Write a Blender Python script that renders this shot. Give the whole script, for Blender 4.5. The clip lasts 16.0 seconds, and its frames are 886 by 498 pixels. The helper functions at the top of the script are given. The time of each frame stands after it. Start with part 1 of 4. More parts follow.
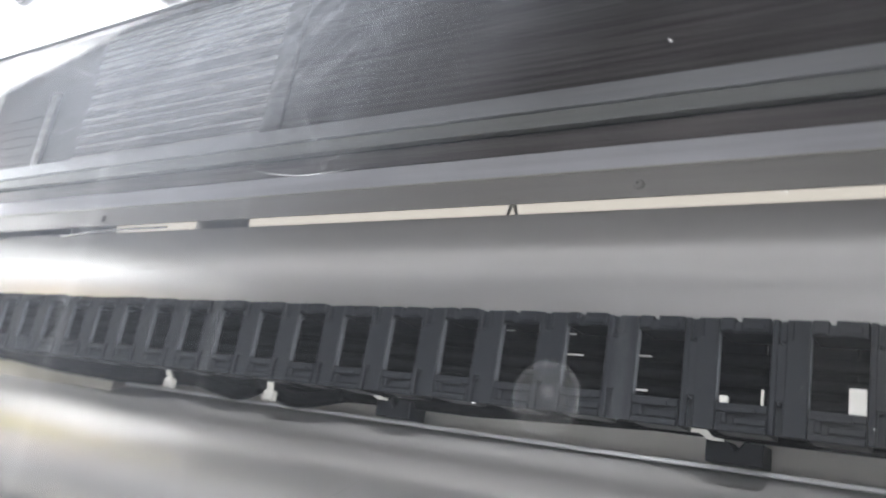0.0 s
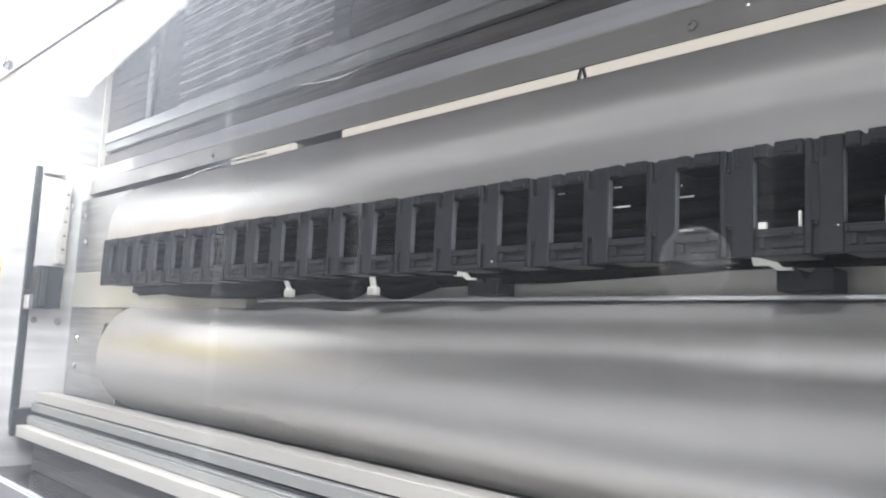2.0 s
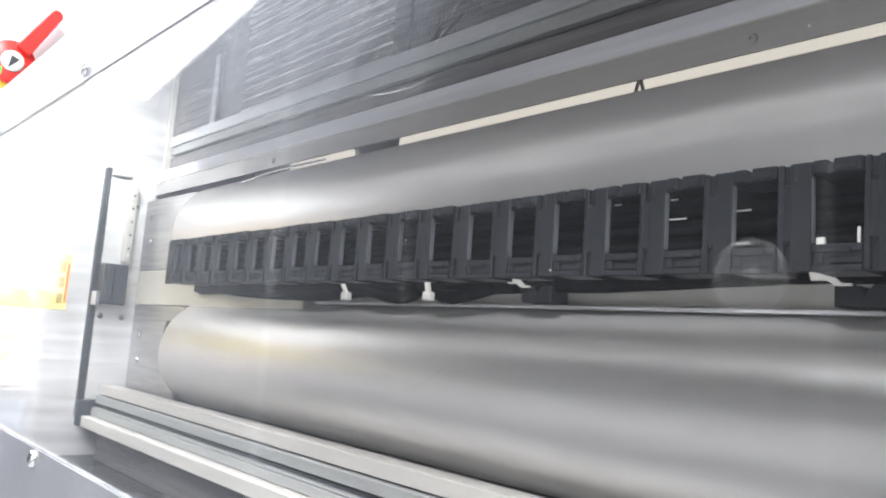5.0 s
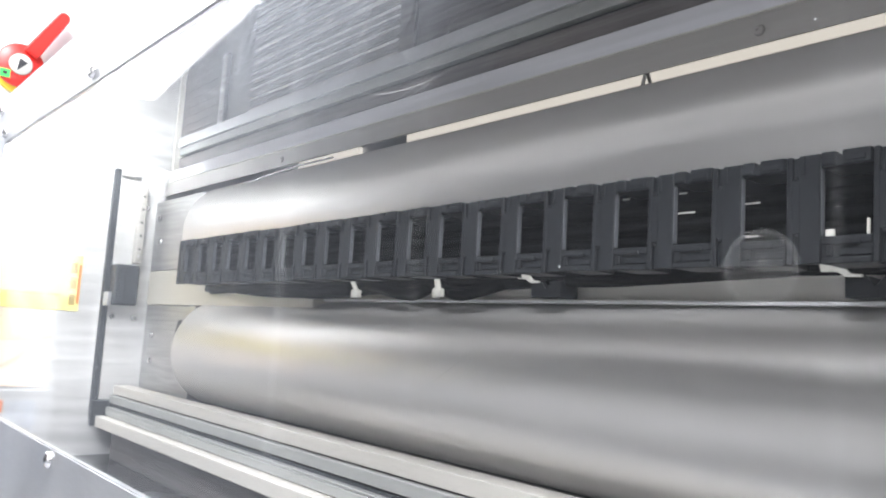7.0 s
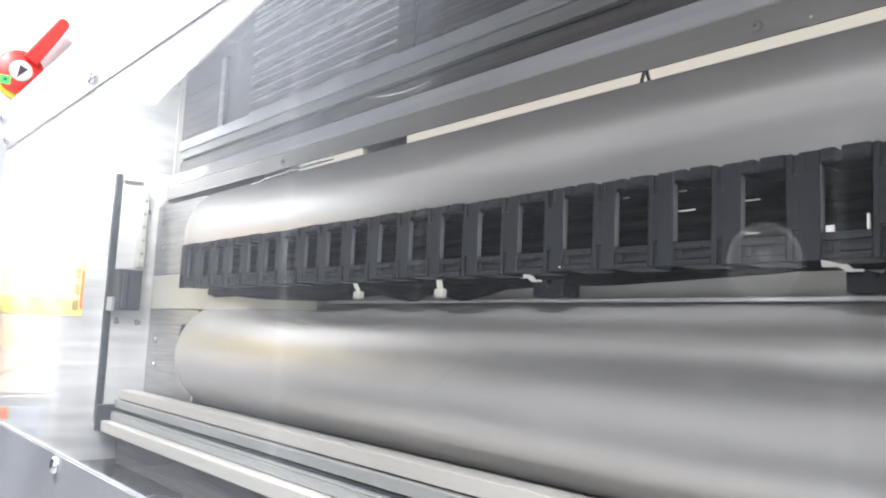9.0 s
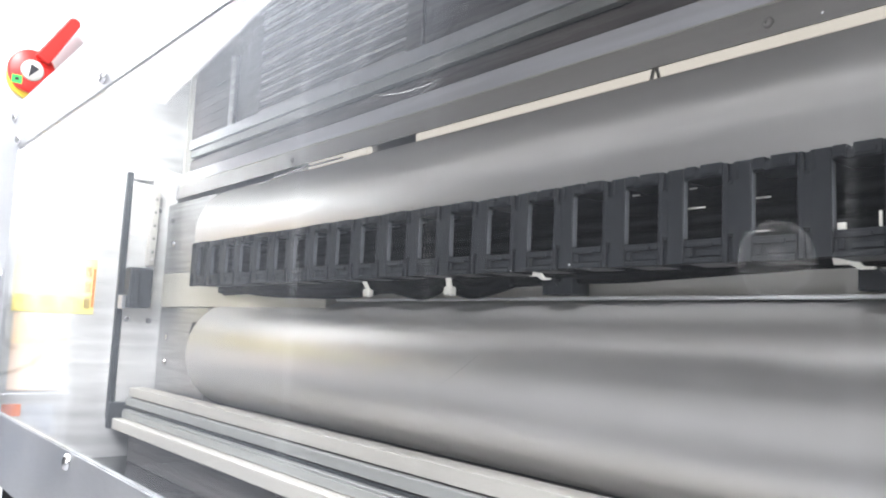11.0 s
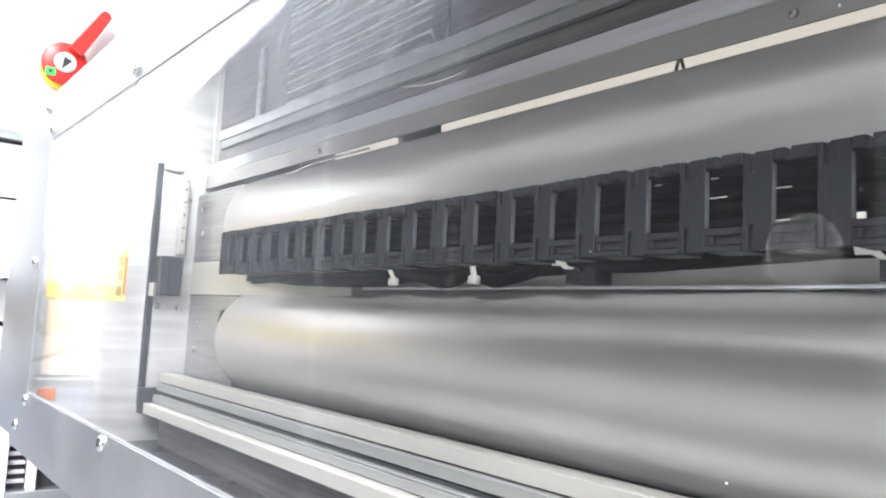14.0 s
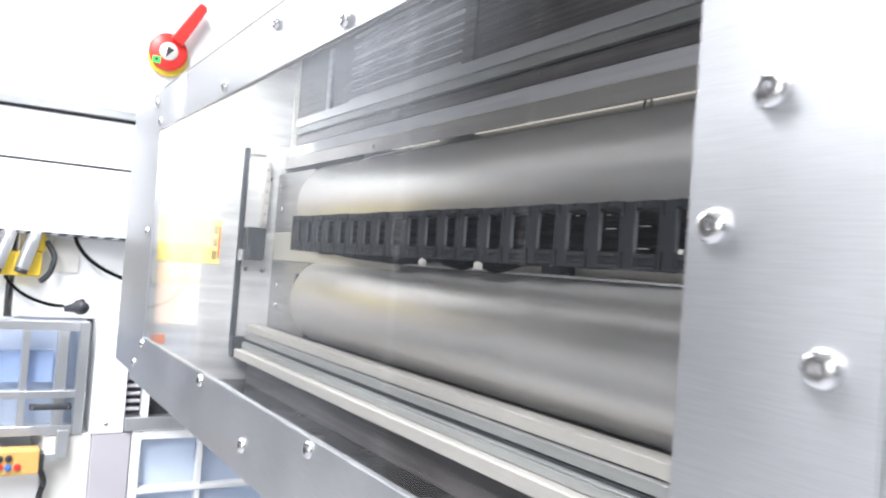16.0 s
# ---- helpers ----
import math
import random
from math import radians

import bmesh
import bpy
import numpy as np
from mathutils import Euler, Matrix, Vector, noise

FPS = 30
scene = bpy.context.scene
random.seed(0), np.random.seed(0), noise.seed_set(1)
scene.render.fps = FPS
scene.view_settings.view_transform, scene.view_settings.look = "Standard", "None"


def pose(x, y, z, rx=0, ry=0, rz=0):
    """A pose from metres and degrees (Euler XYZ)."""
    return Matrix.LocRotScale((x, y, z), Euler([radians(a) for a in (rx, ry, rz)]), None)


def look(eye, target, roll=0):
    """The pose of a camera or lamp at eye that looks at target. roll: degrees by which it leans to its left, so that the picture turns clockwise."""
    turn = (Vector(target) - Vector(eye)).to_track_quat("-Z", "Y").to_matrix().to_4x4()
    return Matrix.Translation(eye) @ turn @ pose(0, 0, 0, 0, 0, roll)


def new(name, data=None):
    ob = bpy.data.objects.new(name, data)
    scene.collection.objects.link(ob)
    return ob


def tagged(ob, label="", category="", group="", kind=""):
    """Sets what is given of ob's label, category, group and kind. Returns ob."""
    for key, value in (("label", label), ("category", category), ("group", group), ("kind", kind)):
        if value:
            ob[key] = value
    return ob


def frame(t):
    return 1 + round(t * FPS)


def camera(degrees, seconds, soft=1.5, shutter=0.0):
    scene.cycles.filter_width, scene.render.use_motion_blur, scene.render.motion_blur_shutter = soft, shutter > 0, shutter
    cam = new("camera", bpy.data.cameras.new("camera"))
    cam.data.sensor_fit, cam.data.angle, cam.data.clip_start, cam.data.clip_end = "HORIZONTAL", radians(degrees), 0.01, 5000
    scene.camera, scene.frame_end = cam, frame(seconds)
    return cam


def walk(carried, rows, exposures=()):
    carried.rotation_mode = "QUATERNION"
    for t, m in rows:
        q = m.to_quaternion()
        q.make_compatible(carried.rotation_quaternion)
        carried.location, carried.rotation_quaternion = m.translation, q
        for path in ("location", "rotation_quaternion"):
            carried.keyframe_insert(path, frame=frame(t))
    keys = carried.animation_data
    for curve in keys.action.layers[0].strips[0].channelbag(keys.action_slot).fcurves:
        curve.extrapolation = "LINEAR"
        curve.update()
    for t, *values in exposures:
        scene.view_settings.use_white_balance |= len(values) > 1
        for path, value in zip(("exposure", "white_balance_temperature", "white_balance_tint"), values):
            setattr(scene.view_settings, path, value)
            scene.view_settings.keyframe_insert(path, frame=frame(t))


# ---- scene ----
cam = camera(59.2, 16.0, soft=2.0, shutter=0.5)
PATH = [
    (0, (1.089, -0.207, 0.136), (-0.049, 1.349, 0.668), 10.0),
    (0.2, (1.099, -0.187, 0.133), (-0.053, 1.344, 0.704), 6.9),
    (0.4, (1.13, -0.207, 0.125), (-0.228, 1.178, 0.614), 7.6),
    (0.5, (1.129, -0.216, 0.121), (-0.262, 1.144, 0.574), 6.2),
    (1, (1.131, -0.189, 0.126), (-0.228, 1.254, 0.391), 4.5),
    (1.5, (1.132, -0.194, 0.129), (-0.274, 1.209, 0.363), 3.2),
    (2, (1.132, -0.193, 0.13), (-0.284, 1.201, 0.36), 2.6),
    (2.5, (1.133, -0.196, 0.131), (-0.302, 1.178, 0.352), 2.8),
    (3, (1.137, -0.199, 0.13), (-0.332, 1.14, 0.35), 2.9),
    (3.5, (1.139, -0.201, 0.13), (-0.339, 1.127, 0.359), 3.0),
    (4, (1.139, -0.201, 0.13), (-0.35, 1.114, 0.363), 3.0),
    (4.5, (1.138, -0.202, 0.13), (-0.356, 1.105, 0.375), 3.2),
    (5, (1.137, -0.203, 0.129), (-0.365, 1.096, 0.367), 4.3),
    (7.5, (1.139, -0.205, 0.13), (-0.384, 1.072, 0.349), 3.2),
    (8, (1.14, -0.206, 0.129), (-0.389, 1.066, 0.344), 3.1),
    (8.5, (1.139, -0.204, 0.13), (-0.383, 1.075, 0.348), 3.1),
    (9, (1.139, -0.204, 0.131), (-0.383, 1.075, 0.352), 2.6),
    (11.5, (1.139, -0.204, 0.131), (-0.4, 1.054, 0.346), 2.6),
    (12, (1.141, -0.206, 0.132), (-0.4, 1.051, 0.349), 2.5),
    (12.5, (1.142, -0.206, 0.132), (-0.402, 1.046, 0.348), 2.6),
    (13, (1.143, -0.209, 0.13), (-0.405, 1.039, 0.345), 2.7),
    (13.5, (1.144, -0.208, 0.129), (-0.417, 1.025, 0.329), 2.9),
    (14, (1.146, -0.21, 0.128), (-0.431, 1.005, 0.319), 3.1),
    (14.5, (1.148, -0.212, 0.131), (-0.442, 0.987, 0.318), 2.7),
    (15, (1.158, -0.221, 0.13), (-0.458, 0.946, 0.296), 3.1),
    (15.5, (1.235, -0.260, 0.156), (-0.427, 0.849, 0.263), 3.6),
    (16, (1.326, -0.256, 0.159), (-0.38, 0.786, 0.207), 4.4),
]
walk(cam, [(t, look(eye, to, roll)) for t, eye, to, roll in PATH],
     exposures=[(0, 0.02), (0.5, 0.06), (14.7, 0.06), (15.4, -0.06), (16, -0.12)])

# ---------------------------------------------------------------- light
world = bpy.data.worlds.new("world")
scene.world = world
world.use_nodes = True
wn = world.node_tree.nodes
wn["Background"].inputs[0].default_value = (0.9, 0.95, 1.0, 1)
wn["Background"].inputs[1].default_value = 0.15


def area_lamp(name, m, sx, sy, watts, colour, spread=180):
    data = bpy.data.lights.new(name, "AREA")
    data.shape, data.size, data.size_y, data.energy, data.color = "RECTANGLE", sx, sy, watts, colour
    data.spread = radians(spread)
    ob = new(name, data)
    ob.matrix_world = m
    return ob


LIGHT = 1.0
# x, y, length, width, watts, turn of the ceiling luminaires
# First two are assumed, out of view; third matches a reflection in the pane.
LAMPS = ((0.42, -0.60, 1.1, 0.45, 105, 0), (2.2, -1.50, 1.8, 0.45, 150, 0), (-2.85, -0.955, 3.1, 1.0, 100, 7.2))
for lx, ly, la, lb, watts, turn in LAMPS:
    area_lamp("ceiling_lamp_light", pose(lx, ly, 1.66, 0, 0, turn), la, lb, watts * LIGHT, (0.955, 0.966, 1.0))
# front fill light for the rollers, from the added window out of view
area_lamp("front_fill_light", look((1.9, -3.10, 0.64), (1.2, 0.0, 0.15)), 1.9, 0.9, 13 * LIGHT, (0.97, 0.965, 1.0))
# added fill lights inside the machine: over the rollers' end, along the window's upper edge, under the hood
area_lamp("end_fill_light", look((0.15, 0.045, 0.405), (-0.03, 0.040, 0.31)), 0.16, 0.03, 1.7 * LIGHT, (0.97, 0.99, 1.0), 150)
area_lamp("window_edge_fill_light", look((0.95, 0.0235, 0.3655), (0.95, 0.20, 0.2)), 1.10, 0.008, 0.10 * LIGHT, (0.98, 0.98, 1.0))
area_lamp("hood_fill_light", look((0.85, 0.052, 0.448), (0.85, 0.15, 0.1)), 1.30, 0.03, 0.30 * LIGHT, (0.98, 0.98, 1.0))


# ---------------------------------------------------------------- materials
def node_mat(name):
    m = bpy.data.materials.new(name)
    m.use_nodes = True
    return m, m.node_tree.nodes, m.node_tree.links, m.node_tree.nodes["Principled BSDF"]


def surface(name, colour, rough, metal=0.0, vary=0.12, scale=60, stretch=(1, 1, 1), bump=0.15, rough_vary=0.1, fine=600, coat=0.0):
    """A worn surface: colour, gloss and relief change at two scales; stretch draws the grain out along an axis."""
    m, nd, ln, b = node_mat(name)
    tc = nd.new("ShaderNodeTexCoord")
    mp = nd.new("ShaderNodeMapping")
    mp.inputs["Scale"].default_value = stretch
    ln.new(tc.outputs["Object"], mp.inputs["Vector"])
    big = nd.new("ShaderNodeTexNoise")
    big.inputs["Scale"].default_value, big.inputs["Detail"].default_value = scale, 5
    small = nd.new("ShaderNodeTexNoise")
    small.inputs["Scale"].default_value, small.inputs["Detail"].default_value = fine, 4
    stain = nd.new("ShaderNodeTexNoise")
    stain.inputs["Scale"].default_value, stain.inputs["Detail"].default_value = 7, 6
    for n in (big, small):
        ln.new(mp.outputs["Vector"], n.inputs["Vector"])
    ln.new(tc.outputs["Object"], stain.inputs["Vector"])
    mix = nd.new("ShaderNodeMix")
    mix.data_type = "RGBA"
    lo = [max(0.0, c * (1 - vary)) for c in colour]
    hi = [min(1.0, c * (1 + vary)) for c in colour]
    mix.inputs[6].default_value, mix.inputs[7].default_value = (*lo, 1), (*hi, 1)
    add = nd.new("ShaderNodeMath")
    add.operation = "ADD"
    half = nd.new("ShaderNodeMath")
    half.operation = "MULTIPLY"
    half.inputs[1].default_value = 0.5
    ln.new(big.outputs["Fac"], add.inputs[0])
    ln.new(stain.outputs["Fac"], add.inputs[1])
    ln.new(add.outputs[0], half.inputs[0])
    ramp = nd.new("ShaderNodeMapRange")
    ramp.inputs[1].default_value, ramp.inputs[2].default_value = 0.3, 0.7
    ln.new(half.outputs[0], ramp.inputs[0])
    ln.new(ramp.outputs[0], mix.inputs[0])
    ln.new(mix.outputs[2], b.inputs["Base Color"])
    rr = nd.new("ShaderNodeMapRange")
    rr.inputs[1].default_value, rr.inputs[2].default_value = 0.3, 0.7
    rr.inputs[3].default_value, rr.inputs[4].default_value = max(0.02, rough - rough_vary), min(1, rough + rough_vary)
    ln.new(stain.outputs["Fac"], rr.inputs[0])
    ln.new(rr.outputs[0], b.inputs["Roughness"])
    b.inputs["Metallic"].default_value = metal
    b.inputs["Coat Weight"].default_value = coat
    bp = nd.new("ShaderNodeBump")
    bp.inputs["Strength"].default_value, bp.inputs["Distance"].default_value = bump, 0.0006
    ln.new(small.outputs["Fac"], bp.inputs["Height"])
    ln.new(bp.outputs["Normal"], b.inputs["Normal"])
    return m


STEEL_PLATE = surface("brushed steel", (0.54, 0.55, 0.57), 0.44, 1.0, 0.10, 40, (1, 1, 22), 0.25, 0.06, 260)
BLOCK_STEEL = surface("milled block steel", (0.40, 0.40, 0.40), 0.40, 0.8, 0.40, 22, (0.5, 0.5, 16), 0.25, 0.08, 200)
STEEL_END = surface("end wall steel", (0.66, 0.66, 0.655), 0.40, 0.35, 0.30, 9, (0.6, 0.6, 9), 0.2, 0.07, 200)
ROLLER_STEEL = surface("ground roller steel", (0.66, 0.65, 0.643), 0.34, 0.62, 0.05, 12, (0.6, 14, 14), 0.015, 0.01, 500)
BEAM_STEEL = surface("grey machined steel", (0.47, 0.48, 0.50), 0.42, 0.6, 0.10, 20, (0.4, 18, 18), 0.2, 0.08, 300)
LIP_STEEL = surface("pale bluish steel", (0.60, 0.605, 0.64), 0.5, 0.15, 0.14, 14, (0.4, 12, 12), 0.2, 0.08, 300)
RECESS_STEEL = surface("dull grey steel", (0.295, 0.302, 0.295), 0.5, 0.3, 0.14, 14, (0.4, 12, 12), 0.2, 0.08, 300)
SKIRT_STEEL = surface("warm grey skirt steel", (0.30, 0.290, 0.280), 0.45, 0.4, 0.12, 14, (0.4, 10, 10), 0.2, 0.08, 300)
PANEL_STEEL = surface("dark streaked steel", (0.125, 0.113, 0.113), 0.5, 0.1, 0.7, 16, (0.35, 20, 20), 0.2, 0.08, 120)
RIB_PALE = surface("pale worn rib steel", (0.46, 0.45, 0.44), 0.45, 0.3, 0.5, 22, (0.35, 16, 16), 0.2, 0.08, 200)
TRAY_STEEL = surface("dark tray steel", (0.07, 0.072, 0.078), 0.26, 1.0, 0.25, 30, (1, 1, 1), 0.1, 0.1, 300)
BAR_STEEL = surface("warm grey bar", (0.66, 0.64, 0.60), 0.5, 0.1, 0.06, 20, (0.5, 8, 8), 0.1, 0.05, 300)
BEIGE_BAR = surface("beige bar", (0.50, 0.48, 0.42), 0.5, 0.1, 0.06, 20, (0.5, 8, 8), 0.1, 0.05, 300)
RAIL_STEEL = surface("pale rail steel", (0.50, 0.485, 0.45), 0.45, 0.3, 0.07, 20, (0.4, 14, 14), 0.15, 0.08, 300)
CHROME = surface("bright screw steel", (0.66, 0.66, 0.67), 0.2, 1.0, 0.05, 300, (1, 1, 1), 0.05, 0.05, 900)
BLACK_SEAL = surface("black seal", (0.03, 0.034, 0.04), 0.5, 0.0, 0.4, 90, (1, 1, 1), 0.3, 0.12, 600)
CHAIN_PLASTIC = surface("dusty black chain plastic", (0.0075, 0.0092, 0.0122), 0.5, 0.0, 0.3, 120, (1, 1, 1), 0.3, 0.12, 900)
LIT_EDGE = surface("dusty plastic edge with painted highlight", (0.085, 0.09, 0.10), 0.7, 0.0, 0.4, 90, (1, 1, 1), 0.2, 0.1, 600)
# Black cable, darkened further to carry the shade inside the chain's windows.
CABLE_SHADE_BLACK = surface("black cable", (0.0025, 0.0028, 0.0036), 0.75, 0.0, 0.3, 100, (1, 1, 1), 0.15, 0.1, 700)
for m_ in (CHAIN_PLASTIC, CABLE_SHADE_BLACK):
    m_.node_tree.nodes["Principled BSDF"].inputs["Specular IOR Level"].default_value = 0.3 if m_ is CHAIN_PLASTIC else 0.08
NYLON = surface("white nylon", (0.58, 0.57, 0.53), 0.5, 0.0, 0.08, 200, (1, 1, 1), 0.1, 0.1, 900)
WHITE_PAINT = surface("white painted sheet", (0.80, 0.81, 0.82), 0.42, 0.0, 0.03, 12, (1, 1, 1), 0.08, 0.06, 400)
# Each hall grey sets how bright that side reflects in pane and rollers.
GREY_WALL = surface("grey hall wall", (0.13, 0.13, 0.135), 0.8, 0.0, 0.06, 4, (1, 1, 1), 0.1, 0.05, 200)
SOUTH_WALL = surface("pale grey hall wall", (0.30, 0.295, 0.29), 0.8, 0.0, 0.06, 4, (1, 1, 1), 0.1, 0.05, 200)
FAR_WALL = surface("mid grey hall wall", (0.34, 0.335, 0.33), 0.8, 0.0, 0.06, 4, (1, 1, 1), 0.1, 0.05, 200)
MID_WALL = surface("hall wall dimmed for reflections", (0.10, 0.10, 0.105), 0.8, 0.0, 0.06, 4, (1, 1, 1), 0.1, 0.05, 200)
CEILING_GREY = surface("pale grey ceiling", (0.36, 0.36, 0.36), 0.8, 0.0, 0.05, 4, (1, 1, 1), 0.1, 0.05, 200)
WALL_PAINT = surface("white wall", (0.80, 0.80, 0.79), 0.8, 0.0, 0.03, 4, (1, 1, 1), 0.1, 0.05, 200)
FLOOR_GREY = surface("grey hall floor", (0.42, 0.425, 0.44), 0.35, 0.0, 0.1, 6, (1, 1, 1), 0.1, 0.1, 120)
ALU = surface("anodised aluminium", (0.72, 0.74, 0.77), 0.32, 0.9, 0.06, 30, (1, 1, 1), 0.1, 0.06, 500)
MAUVE = surface("mauve grey sheet", (0.46, 0.44, 0.48), 0.5, 0.0, 0.05, 10, (1, 1, 1), 0.1, 0.06, 400)
BEIGE = surface("beige grey sheet", (0.72, 0.71, 0.68), 0.5, 0.0, 0.05, 10, (1, 1, 1), 0.1, 0.06, 400)
BLUE_SHEET = surface("blue sheet", (0.36, 0.43, 0.58), 0.45, 0.0, 0.15, 8, (1, 1, 1), 0.1, 0.06, 400)
PALE_BLUE = surface("pale blue sheet", (0.74, 0.77, 0.83), 0.4, 0.0, 0.08, 8, (1, 1, 1), 0.1, 0.06, 400)
YELLOW = surface("yellow plastic", (0.85, 0.60, 0.06), 0.42, 0.0, 0.06, 60, (1, 1, 1), 0.1, 0.08, 500)
OCHRE = surface("ochre plastic", (0.66, 0.40, 0.13), 0.42, 0.0, 0.06, 60, (1, 1, 1), 0.1, 0.08, 500)
FADED = surface("faded print", (0.40, 0.30, 0.10), 0.5, 0.0, 0.1, 60, (1, 1, 1), 0.05, 0.05, 500)
LABEL_YELLOW = surface("yellow sticker", (0.90, 0.77, 0.26), 0.45, 0.0, 0.04, 40, (1, 1, 1), 0.05, 0.06, 500)
ORANGE = surface("orange sticker", (0.80, 0.22, 0.06), 0.45, 0.0, 0.05, 40, (1, 1, 1), 0.05, 0.06, 500)
PEACH = surface("pale peach sticker", (0.85, 0.66, 0.52), 0.5, 0.0, 0.04, 40, (1, 1, 1), 0.05, 0.06, 500)
RED = surface("red plastic", (0.72, 0.035, 0.03), 0.34, 0.0, 0.06, 60, (1, 1, 1), 0.1, 0.08, 500)
GREEN = surface("green sticker", (0.06, 0.60, 0.12), 0.4, 0.0, 0.05, 60, (1, 1, 1), 0.05, 0.05, 500)
BLUE = surface("blue plastic", (0.05, 0.15, 0.5), 0.4, 0.0, 0.05, 60, (1, 1, 1), 0.05, 0.05, 500)
NEAR_BLACK = surface("dark print and opening shade", (0.03, 0.03, 0.035), 0.5, 0.0, 0.1, 60, (1, 1, 1), 0.05, 0.05, 500)


def lamp_mat(name, colour, power):
    m, nd, ln, b = node_mat(name)
    b.inputs["Base Color"].default_value = (0.8, 0.8, 0.8, 1)
    b.inputs["Emission Color"].default_value = (*colour, 1)
    b.inputs["Emission Strength"].default_value = power
    return m


# Light falling on the pale slot strip, put in as emission.
SLOT_GLOW = lamp_mat("bright slot glow", (1.0, 0.93, 0.82), 0.65)
DISC_GLOW = lamp_mat("dim disc glow", (0.97, 0.98, 1.0), 1.0)
RIM_GLOW = lamp_mat("ring reflection glow", (0.97, 0.98, 1.0), 3.6)
FILL_GLOW = lamp_mat("front fill glow", (0.97, 0.98, 1.0), 1.3)
LAMP_GLOW = lamp_mat("luminaire diffuser", (0.97, 0.98, 1.0), 4.0)


def pane_mat(name, haze, scratch, tint=(1, 1, 1)):
    """Clear pane with real gloss, thin dust, fine scratches and a painted glare veil."""
    m, nd, ln, b = node_mat(name)
    nd.remove(b)
    out = nd["Material Output"]
    clear = nd.new("ShaderNodeBsdfTransparent")
    clear.inputs[0].default_value = (*tint, 1)
    gloss = nd.new("ShaderNodeBsdfGlossy")
    gloss.inputs["Roughness"].default_value = 0.03
    dust = nd.new("ShaderNodeBsdfDiffuse")
    dust.inputs[0].default_value = (0.80, 0.86, 0.95, 1)
    lw = nd.new("ShaderNodeLayerWeight")
    lw.inputs[0].default_value = 0.5
    pw = nd.new("ShaderNodeMath")
    pw.operation = "POWER"
    pw.inputs[1].default_value = 5.0
    ln.new(lw.outputs["Facing"], pw.inputs[0])
    fres = nd.new("ShaderNodeMath")
    fres.operation = "MULTIPLY_ADD"
    fres.inputs[1].default_value, fres.inputs[2].default_value = 0.42, 0.018
    ln.new(pw.outputs[0], fres.inputs[0])
    m1 = nd.new("ShaderNodeMixShader")
    ln.new(fres.outputs[0], m1.inputs[0])
    ln.new(clear.outputs[0], m1.inputs[1])
    ln.new(gloss.outputs[0], m1.inputs[2])
    tc = nd.new("ShaderNodeTexCoord")
    patch = nd.new("ShaderNodeTexNoise")
    patch.inputs["Scale"].default_value, patch.inputs["Detail"].default_value = 9, 5
    ln.new(tc.outputs["Object"], patch.inputs["Vector"])
    pr = nd.new("ShaderNodeMapRange")
    pr.inputs[1].default_value, pr.inputs[2].default_value = 0.42, 0.72
    ln.new(patch.outputs["Fac"], pr.inputs[0])
    hz = nd.new("ShaderNodeMath")
    hz.operation = "MULTIPLY_ADD"
    hz.inputs[1].default_value, hz.inputs[2].default_value = haze, haze * 0.6
    ln.new(pr.outputs[0], hz.inputs[0])
    # a wiped, milky smear in the upper part of the pane, with glare haze painted in
    if scratch:
        sm = nd.new("ShaderNodeMapping")
        sm.inputs["Location"].default_value = (-0.74 * 0.8, 0, -0.350 * 1.3)
        sm.inputs["Scale"].default_value = (0.8, 0.0, 1.3)
        ln.new(tc.outputs["Object"], sm.inputs["Vector"])
        le = nd.new("ShaderNodeVectorMath")
        le.operation = "LENGTH"
        ln.new(sm.outputs["Vector"], le.inputs[0])
        fall = nd.new("ShaderNodeMapRange")
        fall.interpolation_type = "SMOOTHSTEP"
        fall.inputs[1].default_value, fall.inputs[2].default_value = 0.03, 0.23
        fall.inputs[3].default_value, fall.inputs[4].default_value = 1.0, 0.0
        ln.new(le.outputs["Value"], fall.inputs[0])
        # fine wiping streaks in two slanting directions
        lines = []
        for turn in (-33, -62):
            rot = nd.new("ShaderNodeMapping")
            rot.vector_type = "TEXTURE"
            rot.inputs["Rotation"].default_value = (0, radians(turn), 0)
            squeeze = nd.new("ShaderNodeMapping")
            squeeze.inputs["Scale"].default_value = (4, 1, 420)
            swirl = nd.new("ShaderNodeTexNoise")
            swirl.inputs["Scale"].default_value, swirl.inputs["Detail"].default_value = 1.0, 4
            swirl.inputs["Distortion"].default_value = 0.0
            ln.new(tc.outputs["Object"], rot.inputs["Vector"])
            ln.new(rot.outputs["Vector"], squeeze.inputs["Vector"])
            ln.new(squeeze.outputs["Vector"], swirl.inputs["Vector"])
            lines.append(swirl)
        both = nd.new("ShaderNodeMath")
        both.operation = "MAXIMUM"
        ln.new(lines[0].outputs["Fac"], both.inputs[0])
        ln.new(lines[1].outputs["Fac"], both.inputs[1])
        sr = nd.new("ShaderNodeMapRange")
        sr.inputs[1].default_value, sr.inputs[2].default_value = 0.36, 0.86
        ln.new(both.outputs[0], sr.inputs[0])
        pm = nd.new("ShaderNodeMath")
        pm.operation = "MULTIPLY"
        ln.new(fall.outputs[0], pm.inputs[0])
        ln.new(sr.outputs[0], pm.inputs[1])
        # glare veil painted as dust over the part of the pane before the rollers' end
        sep = nd.new("ShaderNodeSeparateXYZ")
        ln.new(tc.outputs["Object"], sep.inputs[0])
        veil = nd.new("ShaderNodeMapRange")
        veil.interpolation_type = "SMOOTHSTEP"
        veil.inputs[1].default_value, veil.inputs[2].default_value = 0.60, 0.95
